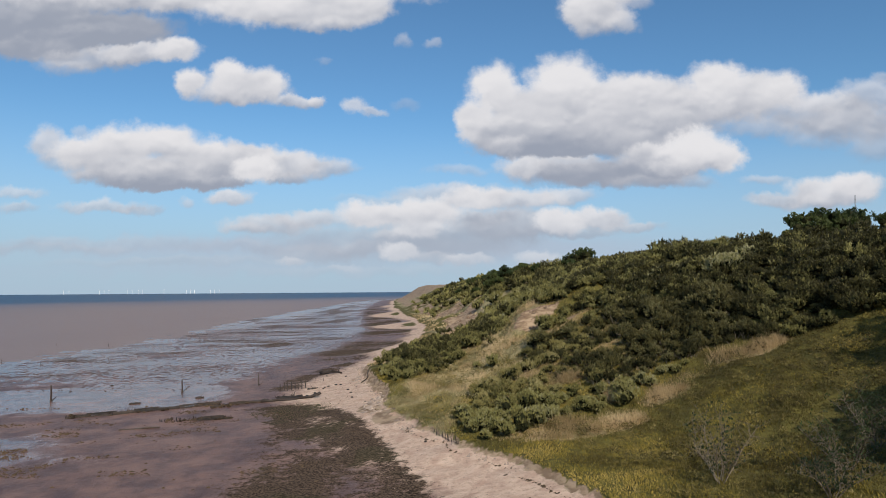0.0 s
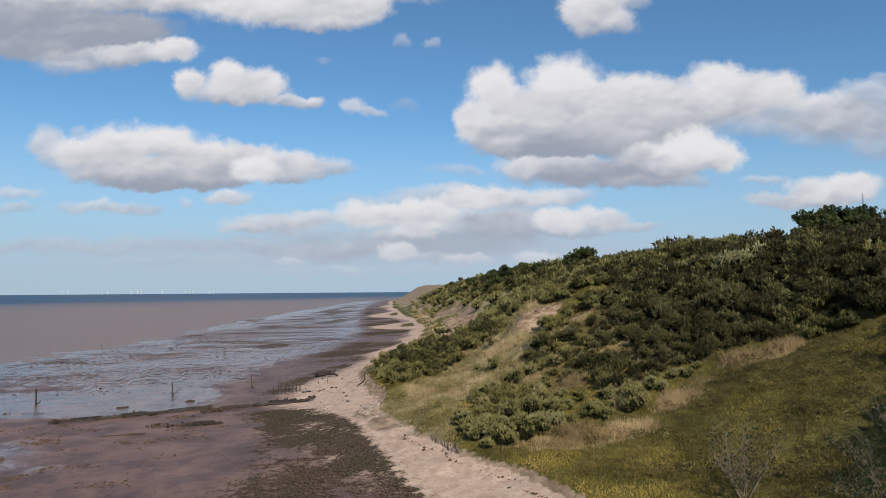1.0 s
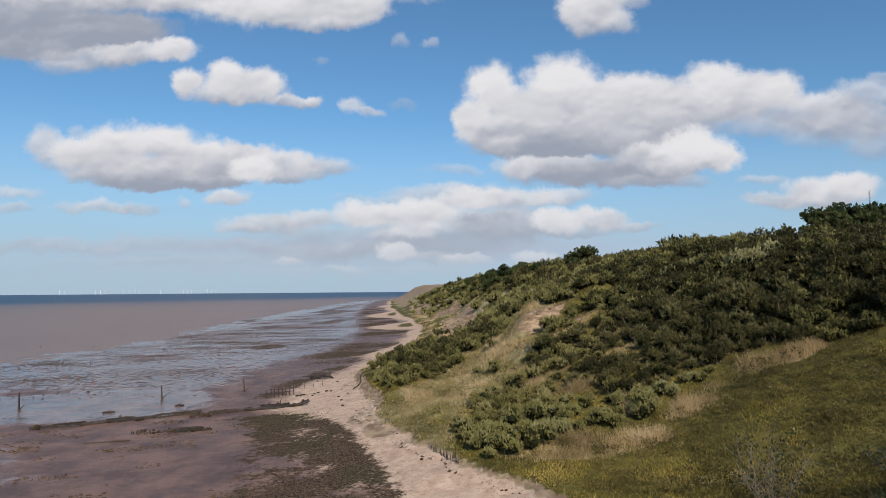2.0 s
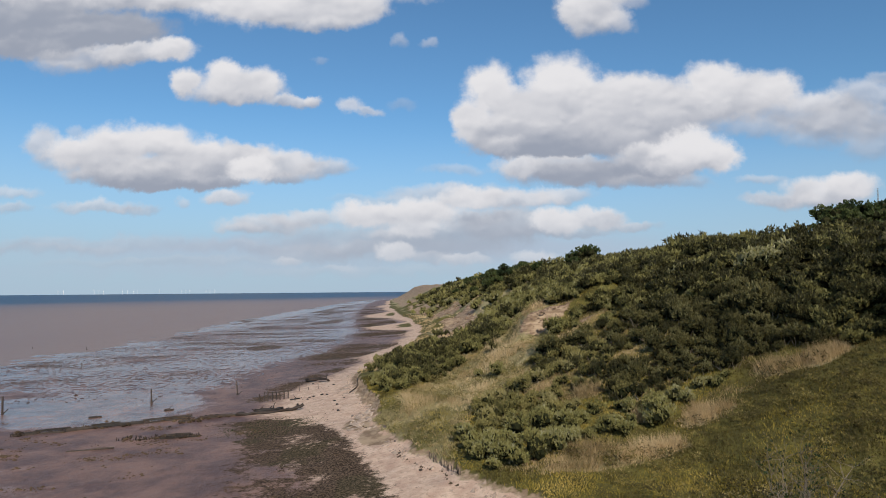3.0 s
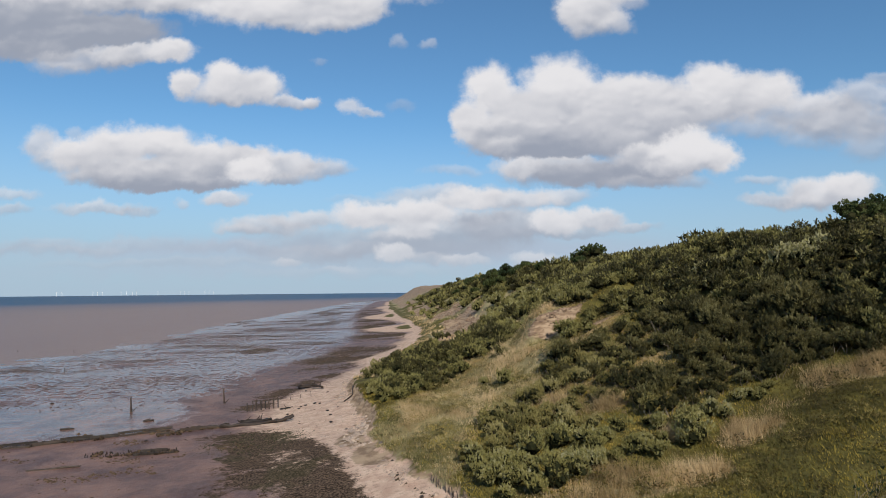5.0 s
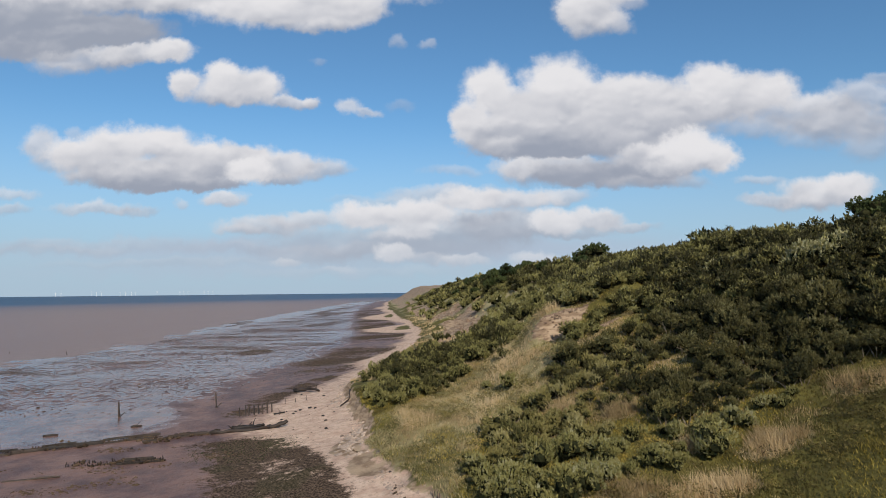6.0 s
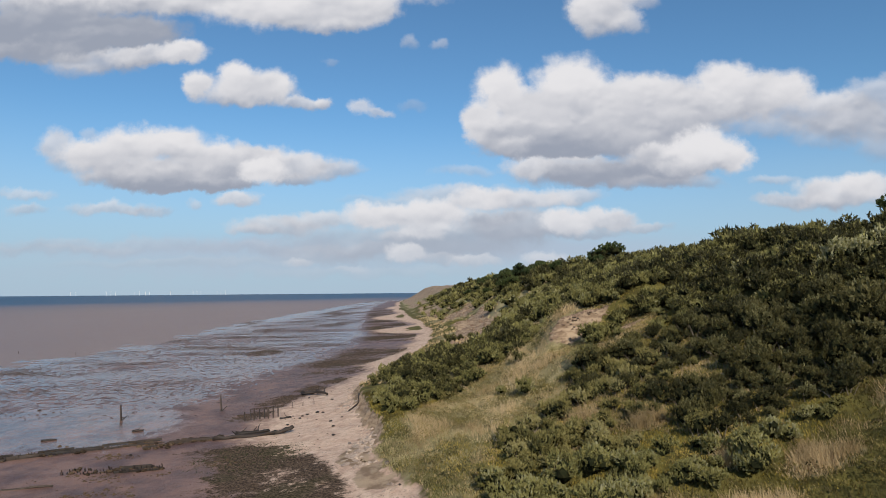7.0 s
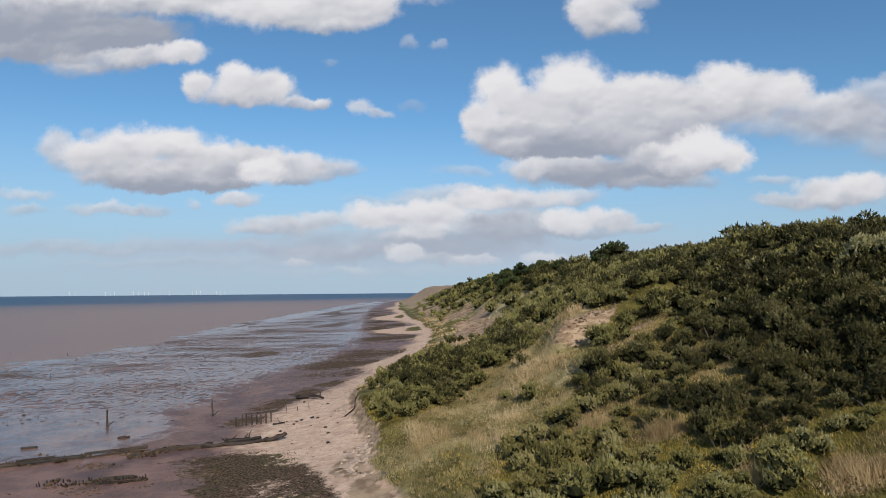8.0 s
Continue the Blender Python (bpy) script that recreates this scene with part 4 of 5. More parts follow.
# the last six stand unseen beyond the right edge, added to cast shade
TREES = [
    (61.8, 112, 6.2, 3.5), (64.4, 113, 7.0, 3.4), (66.4, 110, 5.4, 2.8), (70.2, 113, 6.6, 3.5), (76.5, 112, 5.8, 2.8),
    (39.0, 189, 5.8, 4.2), (17.8, 231, 6.8, 3.4), (22.0, 236, 6.2, 3.0), (13.5, 262, 4.2, 2.2), (17.5, 246, 4.0, 2.4), (8.0, 318, 5.0, 2.0), (30.0, 205, 4.0, 2.4), (24.5, 221, 4.6, 2.2), (19.5, 228, 4.2, 2.6), (34.0, 176, 3.6, 2.2),
    (27.0, 226, 4.4, 2.4), (24.0, 250, 4.4, 3.0), (21.0, 268, 4.6, 3.0), (27.0, 244, 4.0, 2.8), (18.0, 285, 4.8, 3.2), (29.0, 233, 3.8, 2.6), (14.5, 304, 5.0, 3.4), (23.0, 240, 4.4, 2.8), (20.0, 257, 4.8, 3.0), (31.0, 219, 3.6, 2.6), (39.5, 37.5, 11.5, 4.6), (44.0, 36.0, 12.0, 5.0), (36.5, 31.5, 10.0, 4.2), (48.0, 42.0, 11.0, 4.5), (32.8, 32.5, 9.5, 3.8), (29.5, 27.5, 9.0, 3.8),
]
for i, (x, y, tall, spread) in enumerate(TREES):
    tree(x, y, tall, spread, "dark green broad-leaved tree standing on the cliff top above the scrub", 100 + i)


def grass_heap(rng, gx, gy, tall, blades, width):
    """Tufts of narrow blades that bend with the wind."""
    gz = height(gx, gy)
    count = len(gx) * blades
    base = np.repeat(np.stack([gx, gy, gz - 0.04], 1), blades, 0)
    base[:, :2] += rng.normal(size=(count, 2)) * 0.13
    a = rng.random(count) * 2 * math.pi
    h = np.repeat(tall, blades) * (0.55 + 0.6 * rng.random(count))
    bend = 0.95 * h * rng.random(count)
    tip = base + np.stack([np.cos(a) * bend - 0.08 * h, np.sin(a) * bend + 0.16 * h, h], 1)
    b = rng.random(count) * math.pi
    side = np.stack([np.cos(b), np.sin(b), np.zeros(count)], 1) * (width * (0.7 + 0.6 * rng.random(count)))[:, None]
    return np.stack([base - side, base + side, tip], 1).reshape(-1, 3)


def grass(name, label, mat, keep_at, tall_at, cell, area, blades, width, seed):
    r = np.random.default_rng(seed)
    gx, gy = scatter(r, *area, cell)
    ok = r.random(len(gx)) < keep_at(gx, gy)
    gx, gy = gx[ok], gy[ok]
    co = grass_heap(r, gx, gy, tall_at(gx, gy), blades, width)
    # the drop along gx paints the dimmer light on the right into the blades
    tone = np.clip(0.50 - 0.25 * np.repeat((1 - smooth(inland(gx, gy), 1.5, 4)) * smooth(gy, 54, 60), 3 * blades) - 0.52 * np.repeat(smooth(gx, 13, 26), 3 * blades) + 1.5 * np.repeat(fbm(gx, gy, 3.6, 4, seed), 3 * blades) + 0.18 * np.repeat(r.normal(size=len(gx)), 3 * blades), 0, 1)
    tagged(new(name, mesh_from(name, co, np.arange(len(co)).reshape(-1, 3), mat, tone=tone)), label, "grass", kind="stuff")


def on_slope(x, y):
    return smooth(inland(x, y), -0.1, 0.6) * (1 - smooth(bare_clay(x, y), 0.3, 0.6))


grass("dry_grass", "tall straw-coloured dry grass and reeds", STRAW, lambda x, y: on_slope(x, y) * np.clip(straw_cover(x, y) * 1.35 - 0.08, 0, 1) * (1 - 0.75 * clearing(x, y)),
      lambda x, y: 0.30 + 0.80 * smooth(straw_cover(x, y), 0.62, 0.95), 0.135, (-12, 46, 48, 104), 4, 0.018, 301)
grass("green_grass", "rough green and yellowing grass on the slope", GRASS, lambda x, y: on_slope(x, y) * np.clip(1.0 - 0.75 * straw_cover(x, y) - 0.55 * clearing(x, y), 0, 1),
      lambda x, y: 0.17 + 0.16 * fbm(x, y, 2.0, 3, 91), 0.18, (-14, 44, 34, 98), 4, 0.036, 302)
grass("pale_grass", "pale grey-green seeding grass on the open slope", PALE_GRASS, lambda x, y: on_slope(x, y) * clearing(x, y) * np.clip(0.75 + 1.2 * fbm(x, y, 3.0, 3, 94), 0, 1),
      lambda x, y: 0.22 + 0.22 * fbm(x, y, 2.0, 3, 95), 0.17, (-12, 17, 50, 102), 4, 0.022, 304)
grass("far_grass", "coarse yellowing grass on the far slipped cliff", STRAW, lambda x, y: on_slope(x, y) * np.clip(0.30 + 0.9 * fbm(x, y, 10.0, 3, 92), 0, 1) * (inland(x, y) < 32),
      lambda x, y: 0.55 + 0.4 * fbm(x, y, 5.0, 2, 93), 0.85, (-34, 34, 103, 330), 6, 0.075, 303)


# ---- timber on the beach ----
def beam(size, rng, rough=0.12):
    """A worn squared timber along x, base at its middle, corners knocked about."""
    lx, ly, lz = size
    bm = bmesh.new()
    bmesh.ops.create_cube(bm, size=1.0, matrix=Matrix.Diagonal((lx, ly, lz, 1)))
    bmesh.ops.subdivide_edges(bm, edges=[e for e in bm.edges if abs(e.verts[0].co.x - e.verts[1].co.x) > lx * 0.5], cuts=2)
    for v in bm.verts:
        v.co += Vector(rng.normal(size=3)) * min(ly, lz) * rough
    return bm


def upright(tall, wide, rng, rough=0.10):
    """A worn square post from under the ground up, with a slanted top."""
    bm = bmesh.new()
    bmesh.ops.create_cube(bm, size=1.0, matrix=Matrix.Translation((0, 0, tall / 2 - 0.2)) @ Matrix.Diagonal((wide, wide, tall + 0.4, 1)))
    bmesh.ops.subdivide_edges(bm, edges=[e for e in bm.edges if abs(e.verts[0].co.z - e.verts[1].co.z) > tall * 0.5], cuts=3)
    top = max(v.co.z for v in bm.verts)
    for v in bm.verts:
        v.co += Vector(rng.normal(size=3)) * wide * rough
        v.co.x *= 1.0 - 0.18 * max(0.0, v.co.z / tall)
        if v.co.z > top - 0.1:
            v.co.z -= rng.random() * wide * 0.7
    return bm


def lump_mesh(name, rng, mat, size, flat=0.5, sub=1):
    bm = bmesh.new()
    bmesh.ops.create_icosphere(bm, subdivisions=sub, radius=size)
    for v in bm.verts:
        v.co *= 0.7 + 0.6 * rng.random()
        v.co.z *= flat
    return finish(name, bm, mat)


tr = np.random.default_rng(21)
POSTS_SHORT = [finish("stake", upright(0.18 + 0.07 * i, 0.10, tr, 0.14), WET_WOOD) for i in range(5)]
PLANKS = [finish("plank", beam((2.2 + 0.35 * i, 0.07, 0.20), tr), WET_WOOD) for i in range(4)]
WEED_LUMPS = [lump_mesh("weed_clump", tr, WEED, 0.13 + 0.04 * i, 0.5, 1) for i in range(4)]


def groyne(a, b, rows, label, gap=0.24, lean=0.0, high=0.72, planks=True, weed=1.0):
    """Remains of a groyne from a to b: rows of stakes, worn planks between, clumps of weed."""
    a, b = Vector((*a, 0)), Vector((*b, 0))
    run = b - a
    along, turn = run.normalized(), math.atan2(run.y, run.x)
    across = Vector((-along.y, along.x, 0))
    ob = tagged(empty("groyne", Matrix.Translation((a.x, a.y, ground_z(a.x, a.y)))), label, "groyne")
    base = ob.matrix_basis.translation

    def put(name, mesh, p, up, m):
        child = part(name, mesh, ob)
        child.matrix_basis = Matrix.Translation(Vector((p.x, p.y, ground_z(p.x, p.y) + up)) - base) @ m
        return child

    for row in range(rows):
        off = across * (0.95 * (row - (rows - 1) / 2))
        s = 0.0
        while s < run.length:
            p = a + along * s + off + across * 0.06 * tr.normal()
            if tr.random() < 0.90:
                put("stake", POSTS_SHORT[int(tr.integers(5))], p, 0.0,
                    Matrix.Rotation(turn, 4, "Z") @ Matrix.Rotation(lean + 0.12 * tr.normal(), 4, "X") @ Matrix.Rotation(0.10 * tr.normal(), 4, "Y") @ Matrix.Scale(high * (0.7 + 0.5 * tr.random()), 4))
            s += gap * (0.7 + 0.6 * tr.random())
        s = 1.2
        while planks and s < run.length:
            for level in range(2):
                if tr.random() < 0.70 - 0.30 * level:
                    put("plank", PLANKS[int(tr.integers(4))], a + along * s + off + across * 0.09, 0.05 + 0.15 * level,
                        Matrix.Rotation(turn + 0.03 * tr.normal(), 4, "Z") @ Matrix.Rotation(0.02 * tr.normal(), 4, "Y"))
            s += 2.5
    for _ in range(int(run.length * 3.0 * weed)):
        p = a + run * tr.random() + across * 0.6 * tr.normal()
        put("weed_clump", WEED_LUMPS[int(tr.integers(4))], p, 0.06, Matrix.Rotation(6 * tr.random(), 4, "Z") @ Matrix.Diagonal((1.5, 1.0, 1.0 + 0.5 * tr.random(), 1)))
    return ob


groyne((-44.5, 79.2), (-29.4, 86.6), 2, "long ruined timber groyne, weed-covered, half buried in wet mud")
groyne((-29.2, 84.2), (-24.6, 87.2), 1, "collapsed end of a timber groyne under dark weed", high=0.6, weed=2.4)
groyne((-26.3, 86.6), (-22.9, 87.6), 2, "short boarded groyne section of dark wet timber", gap=0.30)
groyne((-32.2, 76.2), (-30.9, 76.8), 2, "broken groyne fragment of short leaning stakes in mud", gap=0.24, lean=0.45, high=0.8, planks=False)
groyne((-30.4, 76.2), (-27.7, 76.5), 2, "groyne fragment of close leaning stakes on wet mud", gap=0.22, lean=0.45, high=0.8, planks=False)
groyne((-27.4, 76.3), (-24.4, 77.2), 2, "groyne fragment of leaning stakes and a fallen plank", gap=0.22, lean=0.45, high=0.95)

MARKER = [finish("post", upright(2.05, 0.16, tr, 0.06), POST_WOOD), finish("post", upright(1.85, 0.15, tr, 0.07), POST_WOOD)]
BRACE = finish("brace", upright(0.85, 0.10, tr, 0.10), WET_WOOD)
BRACKET = finish("collar", upright(0.30, 0.20, tr, 0.05), WET_WOOD)


def marker_post(x, y, size, k, label):
    ob = tagged(empty("marker_post", Matrix.Translation((x, y, ground_z(x, y))) @ Matrix.Rotation(0.04 * tr.normal(), 4, "Y") @ Matrix.Scale(size, 4)), label, "post", group="posts on the mudflat")
    part("post", MARKER[k], ob)
    part("collar", BRACKET, ob, "weed-dark foot of the post")
    if k == 0 or x < -35:
        part("brace", BRACE, ob, "short leaning brace at the foot of the post").matrix_basis = Matrix.Translation((0.10, -0.06, 0.02)) @ Matrix.Rotation(radians(48), 4, "Y")


for i, (x, y, size) in enumerate([(-53.9, 92.1, 1.05), (-38.4, 98.5, 1.0), (-28.4, 103.0, 0.95), (-84.0, 139.5, 0.45), (-71.8, 143.4, 0.45), (-93.0, 185.5, 0.5), (-95.5, 144.5, 0.35), (-110.0, 190.0, 0.5)]):
    marker_post(x, y, size, i % 2, "weathered brown timber post standing in wet mud" if i < 5 else "dark timber post at the edge of the water")

STAKE = [finish("shaft", upright(1.0 + 0.12 * i, 0.12, tr, 0.10), POST_WOOD) for i in range(4)]


def lone_stake(name, x, y, size, label, group):
    ob = tagged(new(name, STAKE[int(tr.integers(4))]), label, "stake", group=group)
    ob.matrix_basis = Matrix.Translation((x, y, ground_z(x, y))) @ Matrix.Rotation(0.10 * tr.normal(), 4, "X") @ Matrix.Rotation(0.08 * tr.normal(), 4, "Y") @ Matrix.Scale(size, 4)


for x, y in [(-23.4, 96.0), (-22.9, 96.4), (-22.35, 95.9), (-21.85, 96.4), (-21.45, 96.8), (-20.9, 96.5), (-20.45, 96.8), (-20.0, 97.2)]:
    lone_stake("stake", x, y, 0.9 + 0.25 * tr.random(), "thin dark timber stake upright in the beach", "row of beach stakes")
for x, y in [(-19.6, 102.0), (-18.4, 102.5), (-17.1, 102.7)]:
    lone_stake("stump", x, y, 0.50, "short worn timber stump in the sand", "stumps in the sand")
for s in np.linspace(0, 1, 26):
    lone_stake("stake", -1.0 + 2.3 * s + 0.12 * tr.normal(), 60.6 - 5.0 * s, 0.22 + 0.24 * tr.random(), "short rotten fence stake at the foot of the slope", "rotten fence stakes")


def drift_log(name, points, r0, r1, label, mat, knots=0):
    """A stripped trunk lying on the beach, with broken limb ends."""
    z0 = [ground_z(p[0], p[1]) for p in points]
    base = Vector((points[0][0], points[0][1], z0[0]))
    ob = tagged(empty(name, Matrix.Translation(base)), label, "driftwood")
    bm = bmesh.new()
    pts = [Vector((p[0], p[1], z + r0 * 0.7 + p[2])) - base for p, z in zip(points, z0)]
    fine_pts = []
    for p, q in zip(pts, pts[1:]):
        fine_pts += [p + (q - p) * k / 3 + Vector(tr.normal(size=3)) * 0.03 for k in range(3)]
    tube(bm, fine_pts + [pts[-1]], r0, r1, 9)
    for v in bm.verts:
        v.co += Vector(tr.normal(size=3)) * r0 * 0.26
    part("trunk", finish("trunk", bm, mat, True), ob)
    for i in range(knots):
        p = fine_pts[int(tr.integers(len(fine_pts)))]
        bm = bmesh.new()
        tube(bm, twig_path(tr, p, (tr.normal() * 0.6, tr.normal() * 0.6, 0.8), 0.5 + 0.6 * tr.random(), 3, 0.3), r0 * 0.35, r0 * 0.10, 5)
        part("branch", finish("branch", bm, mat), ob)
    return ob


drift_log("drift_log", [(-23.6, 86.7, 0), (-21.8, 87.0, 0), (-19.8, 87.3, 0), (-18.2, 87.3, 0.0), (-17.0, 87.6, 0.10), (-16.2, 88.2, 0.40)], 0.22, 0.15, "long curved driftwood trunk stranded on sand beside the groyne", WET_WOOD, 2)
drift_log("drift_log", [(-21.9, 88.2, 0), (-20.2, 88.3, 0.05), (-18.6, 88.4, 0.1)], 0.24, 0.13, "dark weedy driftwood trunk lying on the beach", WET_WOOD, 5)
drift_log("drift_log", [(-11.2, 99.3, 0), (-11.0, 97.4, 0.05), (-11.6, 94.2, 0.05)], 0.09, 0.06, "thin dark driftwood pole below the clay bank", WET_WOOD, 1)
drift_log("drift_log", [(-20.6, 111.9, 0.1), (-18.6, 111.0, 0.25), (-16.6, 108.4, 0.1)], 0.26, 0.15, "tangled dark driftwood and weed heap on sand", WET_WOOD, 9)
drift_log("drift_log", [(-19.4, 95.6, 0), (-18.3, 96.2, 0.0)], 0.13, 0.08, "small dark driftwood piece on the sand", WET_WOOD, 1)
drift_log("drift_log", [(-41.5, 88.6, -0.02), (-40.2, 89.0, 0.0)], 0.11, 0.08, "small sunken driftwood piece on wet mud", WET_WOOD, 1)
drift_log("drift_log", [(-34.1, 92.3, -0.02), (-33.1, 92.6, 0.0)], 0.12, 0.08, "small sunken driftwood piece on wet mud", WET_WOOD, 1)
drift_log("drift_log", [(-34.6, 71.6, -0.05), (-30.8, 72.8, -0.04)], 0.10, 0.07, "pale waterlogged timber lying flat in mud", DRIFT, 0)

BOULDERS = [lump_mesh("stone", tr, STONE, 0.12 + 0.05 * i, 0.7, 2) for i in range(4)]
DARK_STONES = [lump_mesh("stone", tr, WET_WOOD, 0.11 + 0.04 * i, 0.6, 2) for i in range(4)]
for x, y, dark in [(-18.3, 97.0, 1), (-17.0, 96.0, 1), (-16.6, 96.7, 1), (-17.7, 92.0, 1), (-12.3, 88.5, 1), (-17.0, 94.7, 1), (-14.9, 96.7, 1), (-15.6, 97.2, 1), (-11.5, 84.2, 1), (-8.2, 79.2, 0),
                   (-52.6, 106.2, 1), (-29.2, 81.7, 1), (-7.4, 76.6, 0), (-5.2, 70.5, 0), (-9.4, 80.2, 0), (-12.0, 92.2, 1), (-13.0, 91.1, 1), (-4.0, 66.2, 1), (-3.4, 62.9, 1), (-1.6, 58.4, 1), (-18.9, 108.5, 1), (-15.2, 104.2, 1)]:
    st = tagged(new("beach_stone", (DARK_STONES if dark else BOULDERS)[int(tr.integers(4))]), "dark weed-stained stone lying on the beach" if dark else "pale rounded stone lying on the sand", "stone", group="stones on the beach")
    st.matrix_basis = Matrix.Translation((x, y, ground_z(x, y) + 0.03)) @ Matrix.Rotation(6 * tr.random(), 4, "Z")


# ---- weed, shingle and clods strewn over beach and flats ----
def strewn(name, label, category, mat, area, cell, chance, size, flat, seed, sides=5, longer=1.0):
    """Low ragged lumps, each a small faceted cap."""
    r = np.random.default_rng(seed)
    x, y = scatter(r, *area, cell)
    ok = r.random(len(x)) < chance(x, y)
    x, y = x[ok], y[ok]
    z = height(x, y)
    n = len(x)
    s = size[0] + (size[1] - size[0]) * r.random(n) ** 2
    turn = r.random(n) * 6.28
    ang = turn[:, None] + np.arange(sides)[None, :] * 2 * math.pi / sides
    rad = s[:, None] * (0.6 + 0.8 * r.random((n, sides)))
    ring = np.stack([x[:, None] + np.cos(ang) * rad * longer, y[:, None] + np.sin(ang) * rad, np.repeat((z - 0.05)[:, None], sides, 1)], -1)
    top = np.stack([x + 0.3 * s * r.normal(size=n), y + 0.3 * s * r.normal(size=n), z + s * flat * (0.5 + r.random(n))], -1)
    co = np.concatenate([ring, top[:, None, :]], 1).reshape(-1, 3)
    b = (np.arange(n) * (sides + 1))[:, None]
    tri = np.concatenate([np.stack([b[:, 0] + k, b[:, 0] + (k + 1) % sides, b[:, 0] + sides], -1) for k in range(sides)])
    tagged(new(name, mesh_from(name, co, tri, mat)), label, category, kind="stuff")


strewn("seaweed", "dark brown seaweed strewn over the shingle", "seaweed", WEED, (-26, 5, 38, 90), 0.16, lambda x, y: np.clip(weed_cover(x, y) * 1.0 - 0.22, 0, 1) * np.clip(0.22 + 2.4 * fbm(x, y, 1.8, 4, 81), 0, 1), (0.02, 0.13), 0.34, 401)
strewn("spit_weed", "dark weed heaped along the shingle spit", "seaweed", WEED, (-36, -18, 92, 150), 0.36, lambda x, y: np.clip(weed_cover(x, y) * 1.5 - 0.55, 0, 1) * np.clip(0.4 + 2.0 * fbm(x, y, 1.8, 3, 84), 0, 1), (0.05, 0.26), 0.40, 402)
strewn("weedy_shingle", "dark weedy shingle on the flat beside the sand", "shingle", WEED, (-56, -12, 118, 300), 0.75, lambda x, y: np.clip(weed_cover(x, y) * 1.2 - 0.30, 0, 1) * np.clip(0.5 + 1.5 * fbm(x, y, 5.0, 3, 89), 0, 0.9), (0.08, 0.34), 0.34, 413, 5, 1.5)
strewn("green_weed", "dark green weed over shingle below the groyne", "seaweed", ALGAE, (-24, -12, 70, 87), 0.19, lambda x, y: near(x, y, -18.2, 79.5, 5.2, 4.8) * 0.85, (0.03, 0.14), 0.40, 403)
strewn("shingle", "scattered pale and brown beach pebbles", "shingle", STONE, (-24, 9, 38, 112), 0.42, lambda x, y: (inland(x, y) < 0.2) * (inland(x, y) > -13) * 0.30 * smooth(-inland(x, y), -0.5, 1.0) * (0.8 - 0.6 * weed_cover(x, y)), (0.025, 0.10), 0.6, 404)
strewn("mud_clods", "dark ridges and clods of mud on the tidal flat", "mud", MUD, (-96, -16, 100, 250), 0.60, lambda x, y: smooth(x + y * 0.0, -96, -88) * smooth(-(x - toe(y)), 14, 22) * np.clip(0.26 + 1.3 * fbm(x * 0.5, y, 12.0, 4, 77), 0, 0.8), (0.05, 0.24), 0.30, 405, 4, 2.2)
strewn("tide_litter", "small dark weed scraps on the sand and mud", "seaweed", WEED, (-30, 8, 38, 118), 0.7, lambda x, y: (inland(x, y) < -0.6) * np.clip(0.03 + 0.5 * fbm(x, y, 5.0, 2, 79) ** 2, 0, 0.22), (0.05, 0.20), 0.4, 406, 5, 1.5)


strewn("bank_blocks", "pale clay lumps fallen from the low bank", "clay", BANK, (-16, 10, 48, 116), 0.34, lambda x, y: smooth(inland(x, y), -1.9, -0.7) * (1 - smooth(inland(x, y), -0.1, 0.4)) * np.clip(0.25 + 1.4 * fbm(x, y, 4.0, 3, 83), 0, 0.7), (0.06, 0.30), 0.6, 409)
strewn("strand_line", "thin dark line of tide-left weed along the bank", "seaweed", WEED, (-8, 12, 42, 74), 0.13, lambda x, y: (1 - smooth(np.abs(inland(x, y) + 1.0 + 0.5 * fbm(x, y, 6.0, 2, 85)), 0.06, 0.20)) * np.clip(0.5 + 1.8 * fbm(x, y, 5.0, 3, 86), 0, 0.9), (0.06, 0.20), 0.5, 410)
strewn("mud_weed", "ragged heaps of dark weed on the wet mud", "seaweed", WEED, (-60, -10, 54, 86), 0.24, lambda x, y: smooth(-inland(x, y), 9, 13) * np.clip(5.0 * fbm(x * 0.6, y, 3.0, 4, 87) - 0.95, 0, 0.8), (0.05, 0.24), 0.45, 411, 5, 1.4)
strewn("bank_slabs", "slabs of pale clay broken from the bank edge", "clay", BANK, (-16, -4, 72, 101), 0.46, lambda x, y: smooth(inland(x, y), -2.6, -1.2) * (1 - smooth(inland(x, y), -0.1, 0.3)) * np.clip(0.4 + 1.6 * fbm(x, y, 5.0, 3, 88), 0, 0.75), (0.18, 0.55), 0.40, 412, 5, 1.3)
strewn("clay_clods", "broken clods of slipped brown clay", "clay", CLAY, (8, 22, 86, 96), 0.20, lambda x, y: smooth(bare_clay(x, y), 0.25, 0.6) * 0.9, (0.05, 0.22), 0.7, 407)
strewn("slipped_clay", "tumbled clay blocks below the far cliff", "clay", CLAY, (-40, 34, 150, 330), 1.3, lambda x, y: smooth(bare_clay(x, y), 0.3, 0.7) * smooth(inland(x, y), 1.0, 3.0) * 0.4, (0.2, 0.9), 0.7, 408)


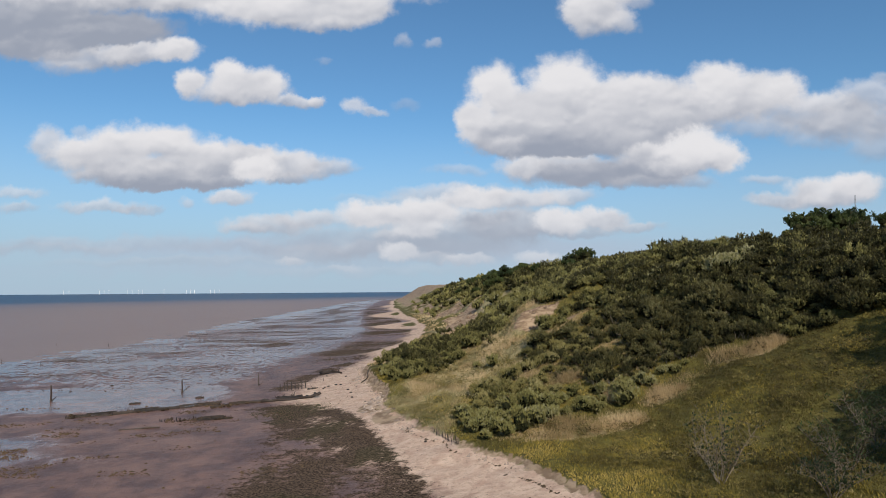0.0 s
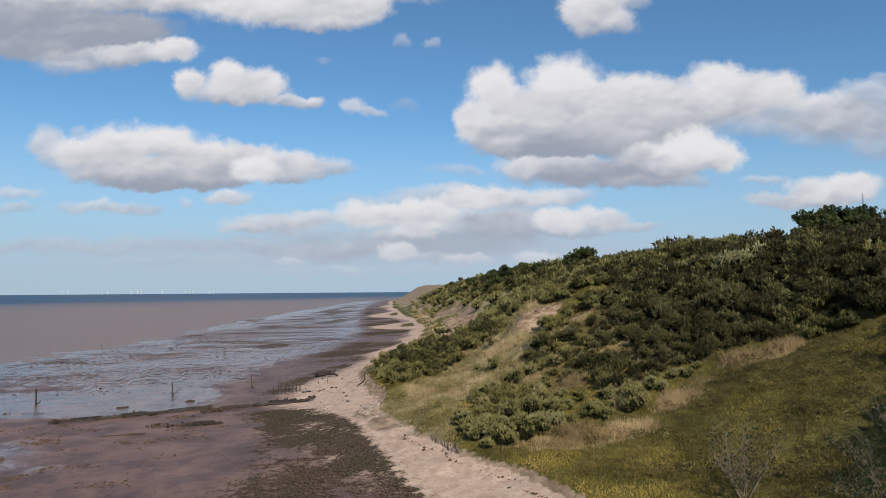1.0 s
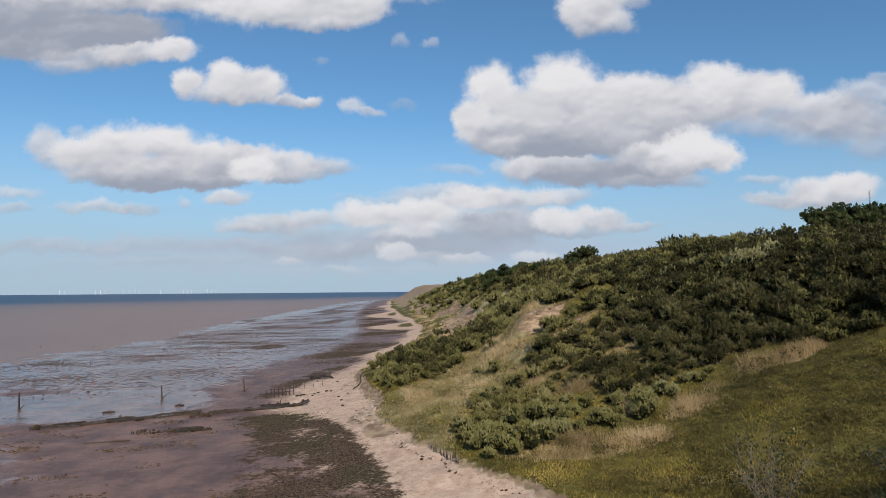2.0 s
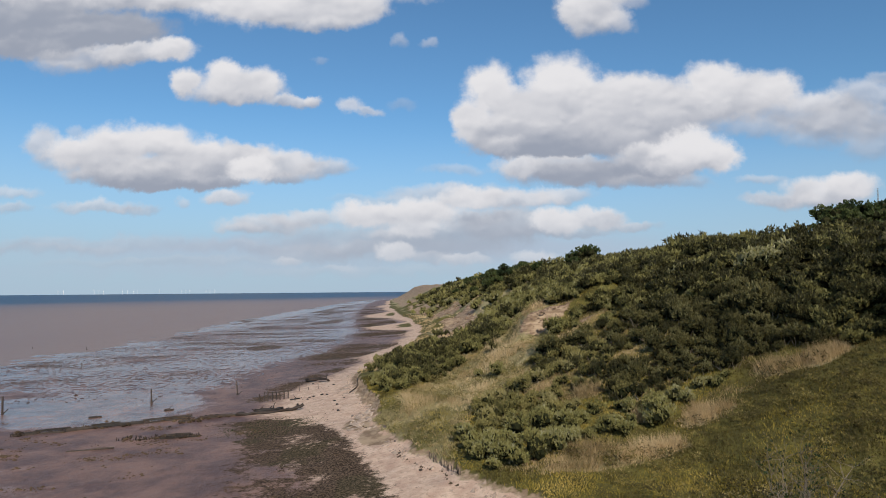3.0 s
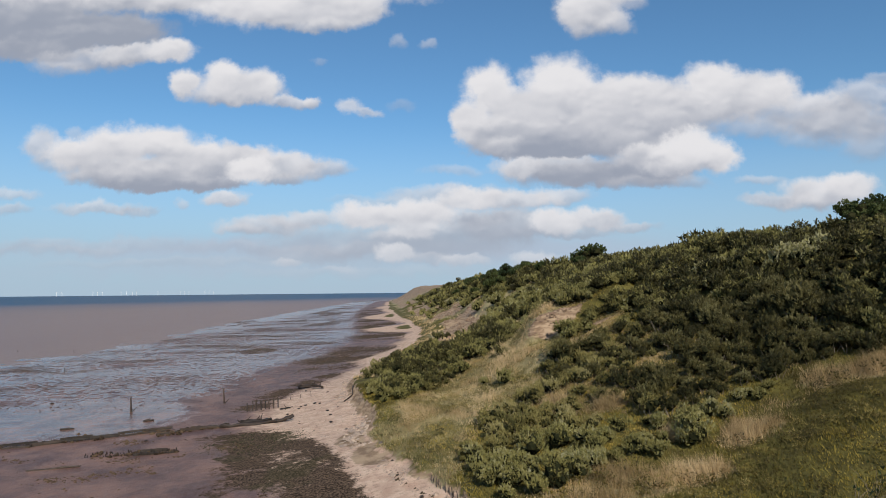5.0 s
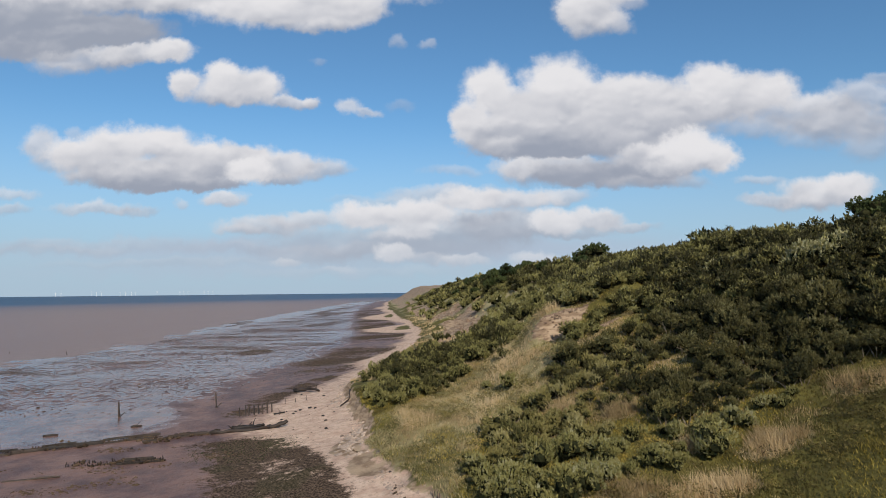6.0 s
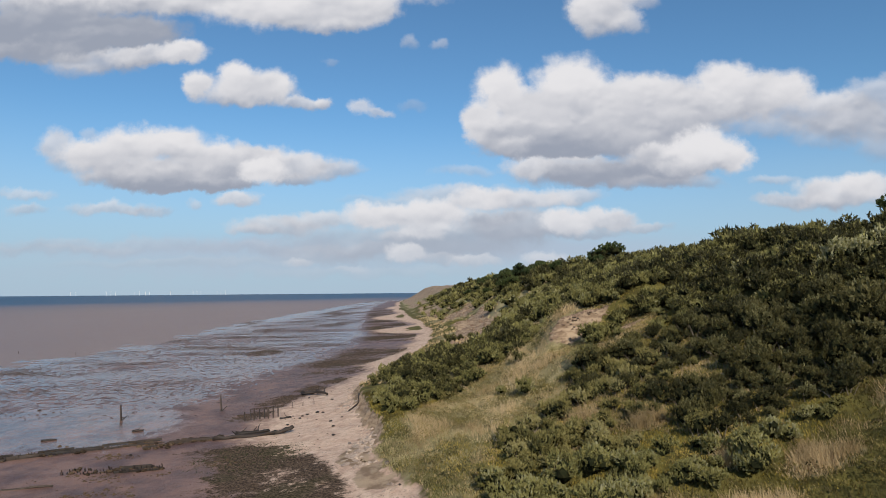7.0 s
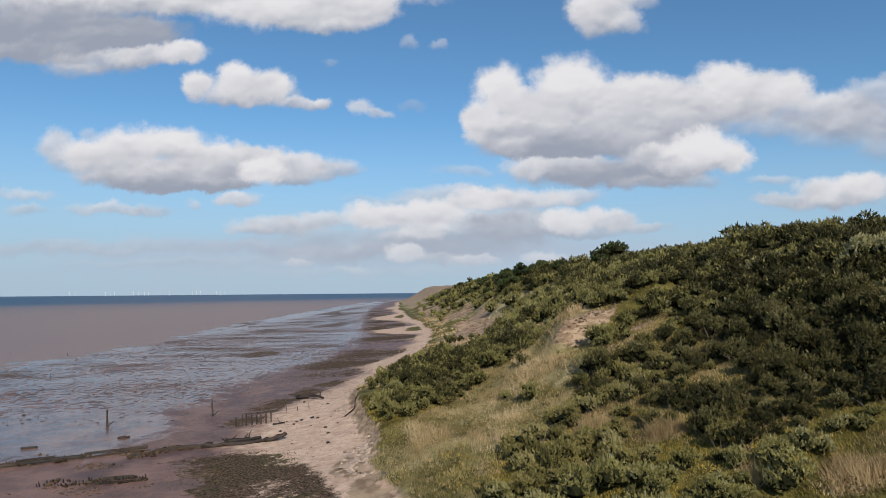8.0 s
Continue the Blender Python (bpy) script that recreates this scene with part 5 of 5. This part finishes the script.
# ---- bare shrubs by the meadow ----
def bare_shrub(x, y, tall, seed, label, leafy=0):
    r = np.random.default_rng(seed)
    ob = tagged(empty("bare_shrub", Matrix.Translation((x, y, ground_z(x, y)))), label, "shrub")
    tips = []
    for i in range(8):
        bm = bmesh.new()
        a = 2 * math.pi * (i + r.random()) / 8
        pts = twig_path(r, (0.1 * math.cos(a), 0.1 * math.sin(a), -0.2), (0.55 * math.cos(a), 0.55 * math.sin(a), 1.0), tall * (0.75 + 0.35 * r.random()), 6, 0.16)
        tube(bm, pts, 0.040, 0.012, 5)
        for p in pts[2:]:
            for _ in range(6):
                w = (r.normal() * 0.8, r.normal() * 0.8, 0.7 + 0.3 * r.random())
                q = twig_path(r, p, w, tall * (0.16 + 0.22 * r.random()), 4, 0.3)
                tube(bm, q, 0.011, 0.004, 4)
                tips += [tuple(k) for k in q[1:]]
        part("branch", finish("branch", bm, TWIG), ob)
    if leafy:
        at = np.array(tips)[r.integers(len(tips), size=leafy)] + r.normal(size=(leafy, 3)) * 0.12
        lobes = np.concatenate([at, np.full((leafy, 2), 0.10)], 1)
        tri, tone = leaf_cloud(r, lobes, leafy * 2, 0.12, 0.08, 1)
        tri = tri.reshape(-1, 3)
        part("foliage", mesh_from("foliage", tri, TRIS(tri), TREE_LEAF, tone=tone), ob)


bare_shrub(16.2, 39.6, 4.1, 501, "nearly leafless pale twiggy shrub in the meadow grass", 500)
bare_shrub(22.6, 38.0, 3.0, 502, "thin dark shrub with few leaves in the meadow", 900)
bare_shrub(25.4, 39.4, 3.4, 503, "thin dark shrub with few leaves in the meadow", 1300)
bare_shrub(20.2, 35.2, 2.6, 504, "thin dark shrub with few leaves in the meadow", 800)

# ---- wind farm on the horizon, mast behind the trees ----
wr = np.random.default_rng(31)


def turbine_meshes():
    bm = bmesh.new()
    tube(bm, [(0, 0, -4), (0, 0, 12), (0, 0, 24)], 1.1, 0.7, 8)
    tower = finish("tower", bm, WHITE, True)
    bm = bmesh.new()
    tube(bm, [(0, 1.2, 24.3), (0, -0.2, 24.4), (0, -1.4, 24.3)], 0.85, 0.6, 8)
    nacelle = finish("nacelle", bm, WHITE, True)
    bm = bmesh.new()
    tube(bm, [(0, 0, 0), (0.25, 0, 3), (0.1, 0, 11)], 0.6, 0.22, 6)
    blade = finish("blade", bm, WHITE, True)
    bm = bmesh.new()
    tube(bm, [(0, 0.3, 0), (0, -0.3, 0), (0, -0.9, 0)], 0.75, 0.25, 8)
    return tower, nacelle, blade, finish("rotor", bm, WHITE, True)


TOWER, NACELLE, BLADE, HUB = turbine_meshes()
for side, far in [(-0.571, 4700), (-0.563, 4800), (-0.517, 4500), (-0.510, 4600), (-0.503, 4700), (-0.475, 4600), (-0.467, 4750), (-0.458, 4700), (-0.452, 4800),
                  (-0.420, 4300), (-0.386, 4500), (-0.380, 4300), (-0.374, 4450), (-0.350, 4600), (-0.344, 4500), (-0.337, 4600)]:
    x, y = far * side / math.hypot(1, side), far / math.hypot(1, side)
    wt = tagged(empty("wind_turbine", Matrix.Translation((x, y, -0.4))), "distant white offshore wind turbine standing in the sea", "turbine", group="offshore wind farm")
    part("tower", TOWER, wt)
    part("nacelle", NACELLE, wt)
    start = wr.random() * 120
    rotor = part("rotor", HUB, wt)
    rotor.matrix_basis = Matrix.Translation((0, -1.6, 24.3)) @ Matrix.Rotation(radians(start), 4, "Y")
    for k in range(3):
        part("blade", BLADE, rotor).matrix_basis = Matrix.Rotation(radians(120 * k), 4, "Y")


def mast(x, y, tall):
    ob = tagged(empty("radio_mast", Matrix.Translation((x, y, ground_z(x, y)))), "thin grey lattice mast behind the cliff-top trees", "mast")
    for k in range(3):
        a = 2 * math.pi * k / 3
        bm = bmesh.new()
        tube(bm, [(0.22 * math.cos(a), 0.22 * math.sin(a), -0.3), (0.12 * math.cos(a), 0.12 * math.sin(a), tall)], 0.035, 0.03, 5)
        part("leg", finish("leg", bm, STEEL), ob)
    bm = bmesh.new()
    for i in range(int(tall / 0.8)):
        for k in range(3):
            a, b = 2 * math.pi * k / 3, 2 * math.pi * (k + 1) / 3
            r0, r1 = 0.22 - 0.10 * i * 0.8 / tall, 0.22 - 0.10 * (i + 1) * 0.8 / tall
            tube(bm, [(r0 * math.cos(a), r0 * math.sin(a), 0.8 * i), (r1 * math.cos(b), r1 * math.sin(b), 0.8 * (i + 1))], 0.018, 0.018, 3)
    part("bracing", finish("bracing", bm, STEEL), ob)


mast(94.0, 150.0, 14.0)
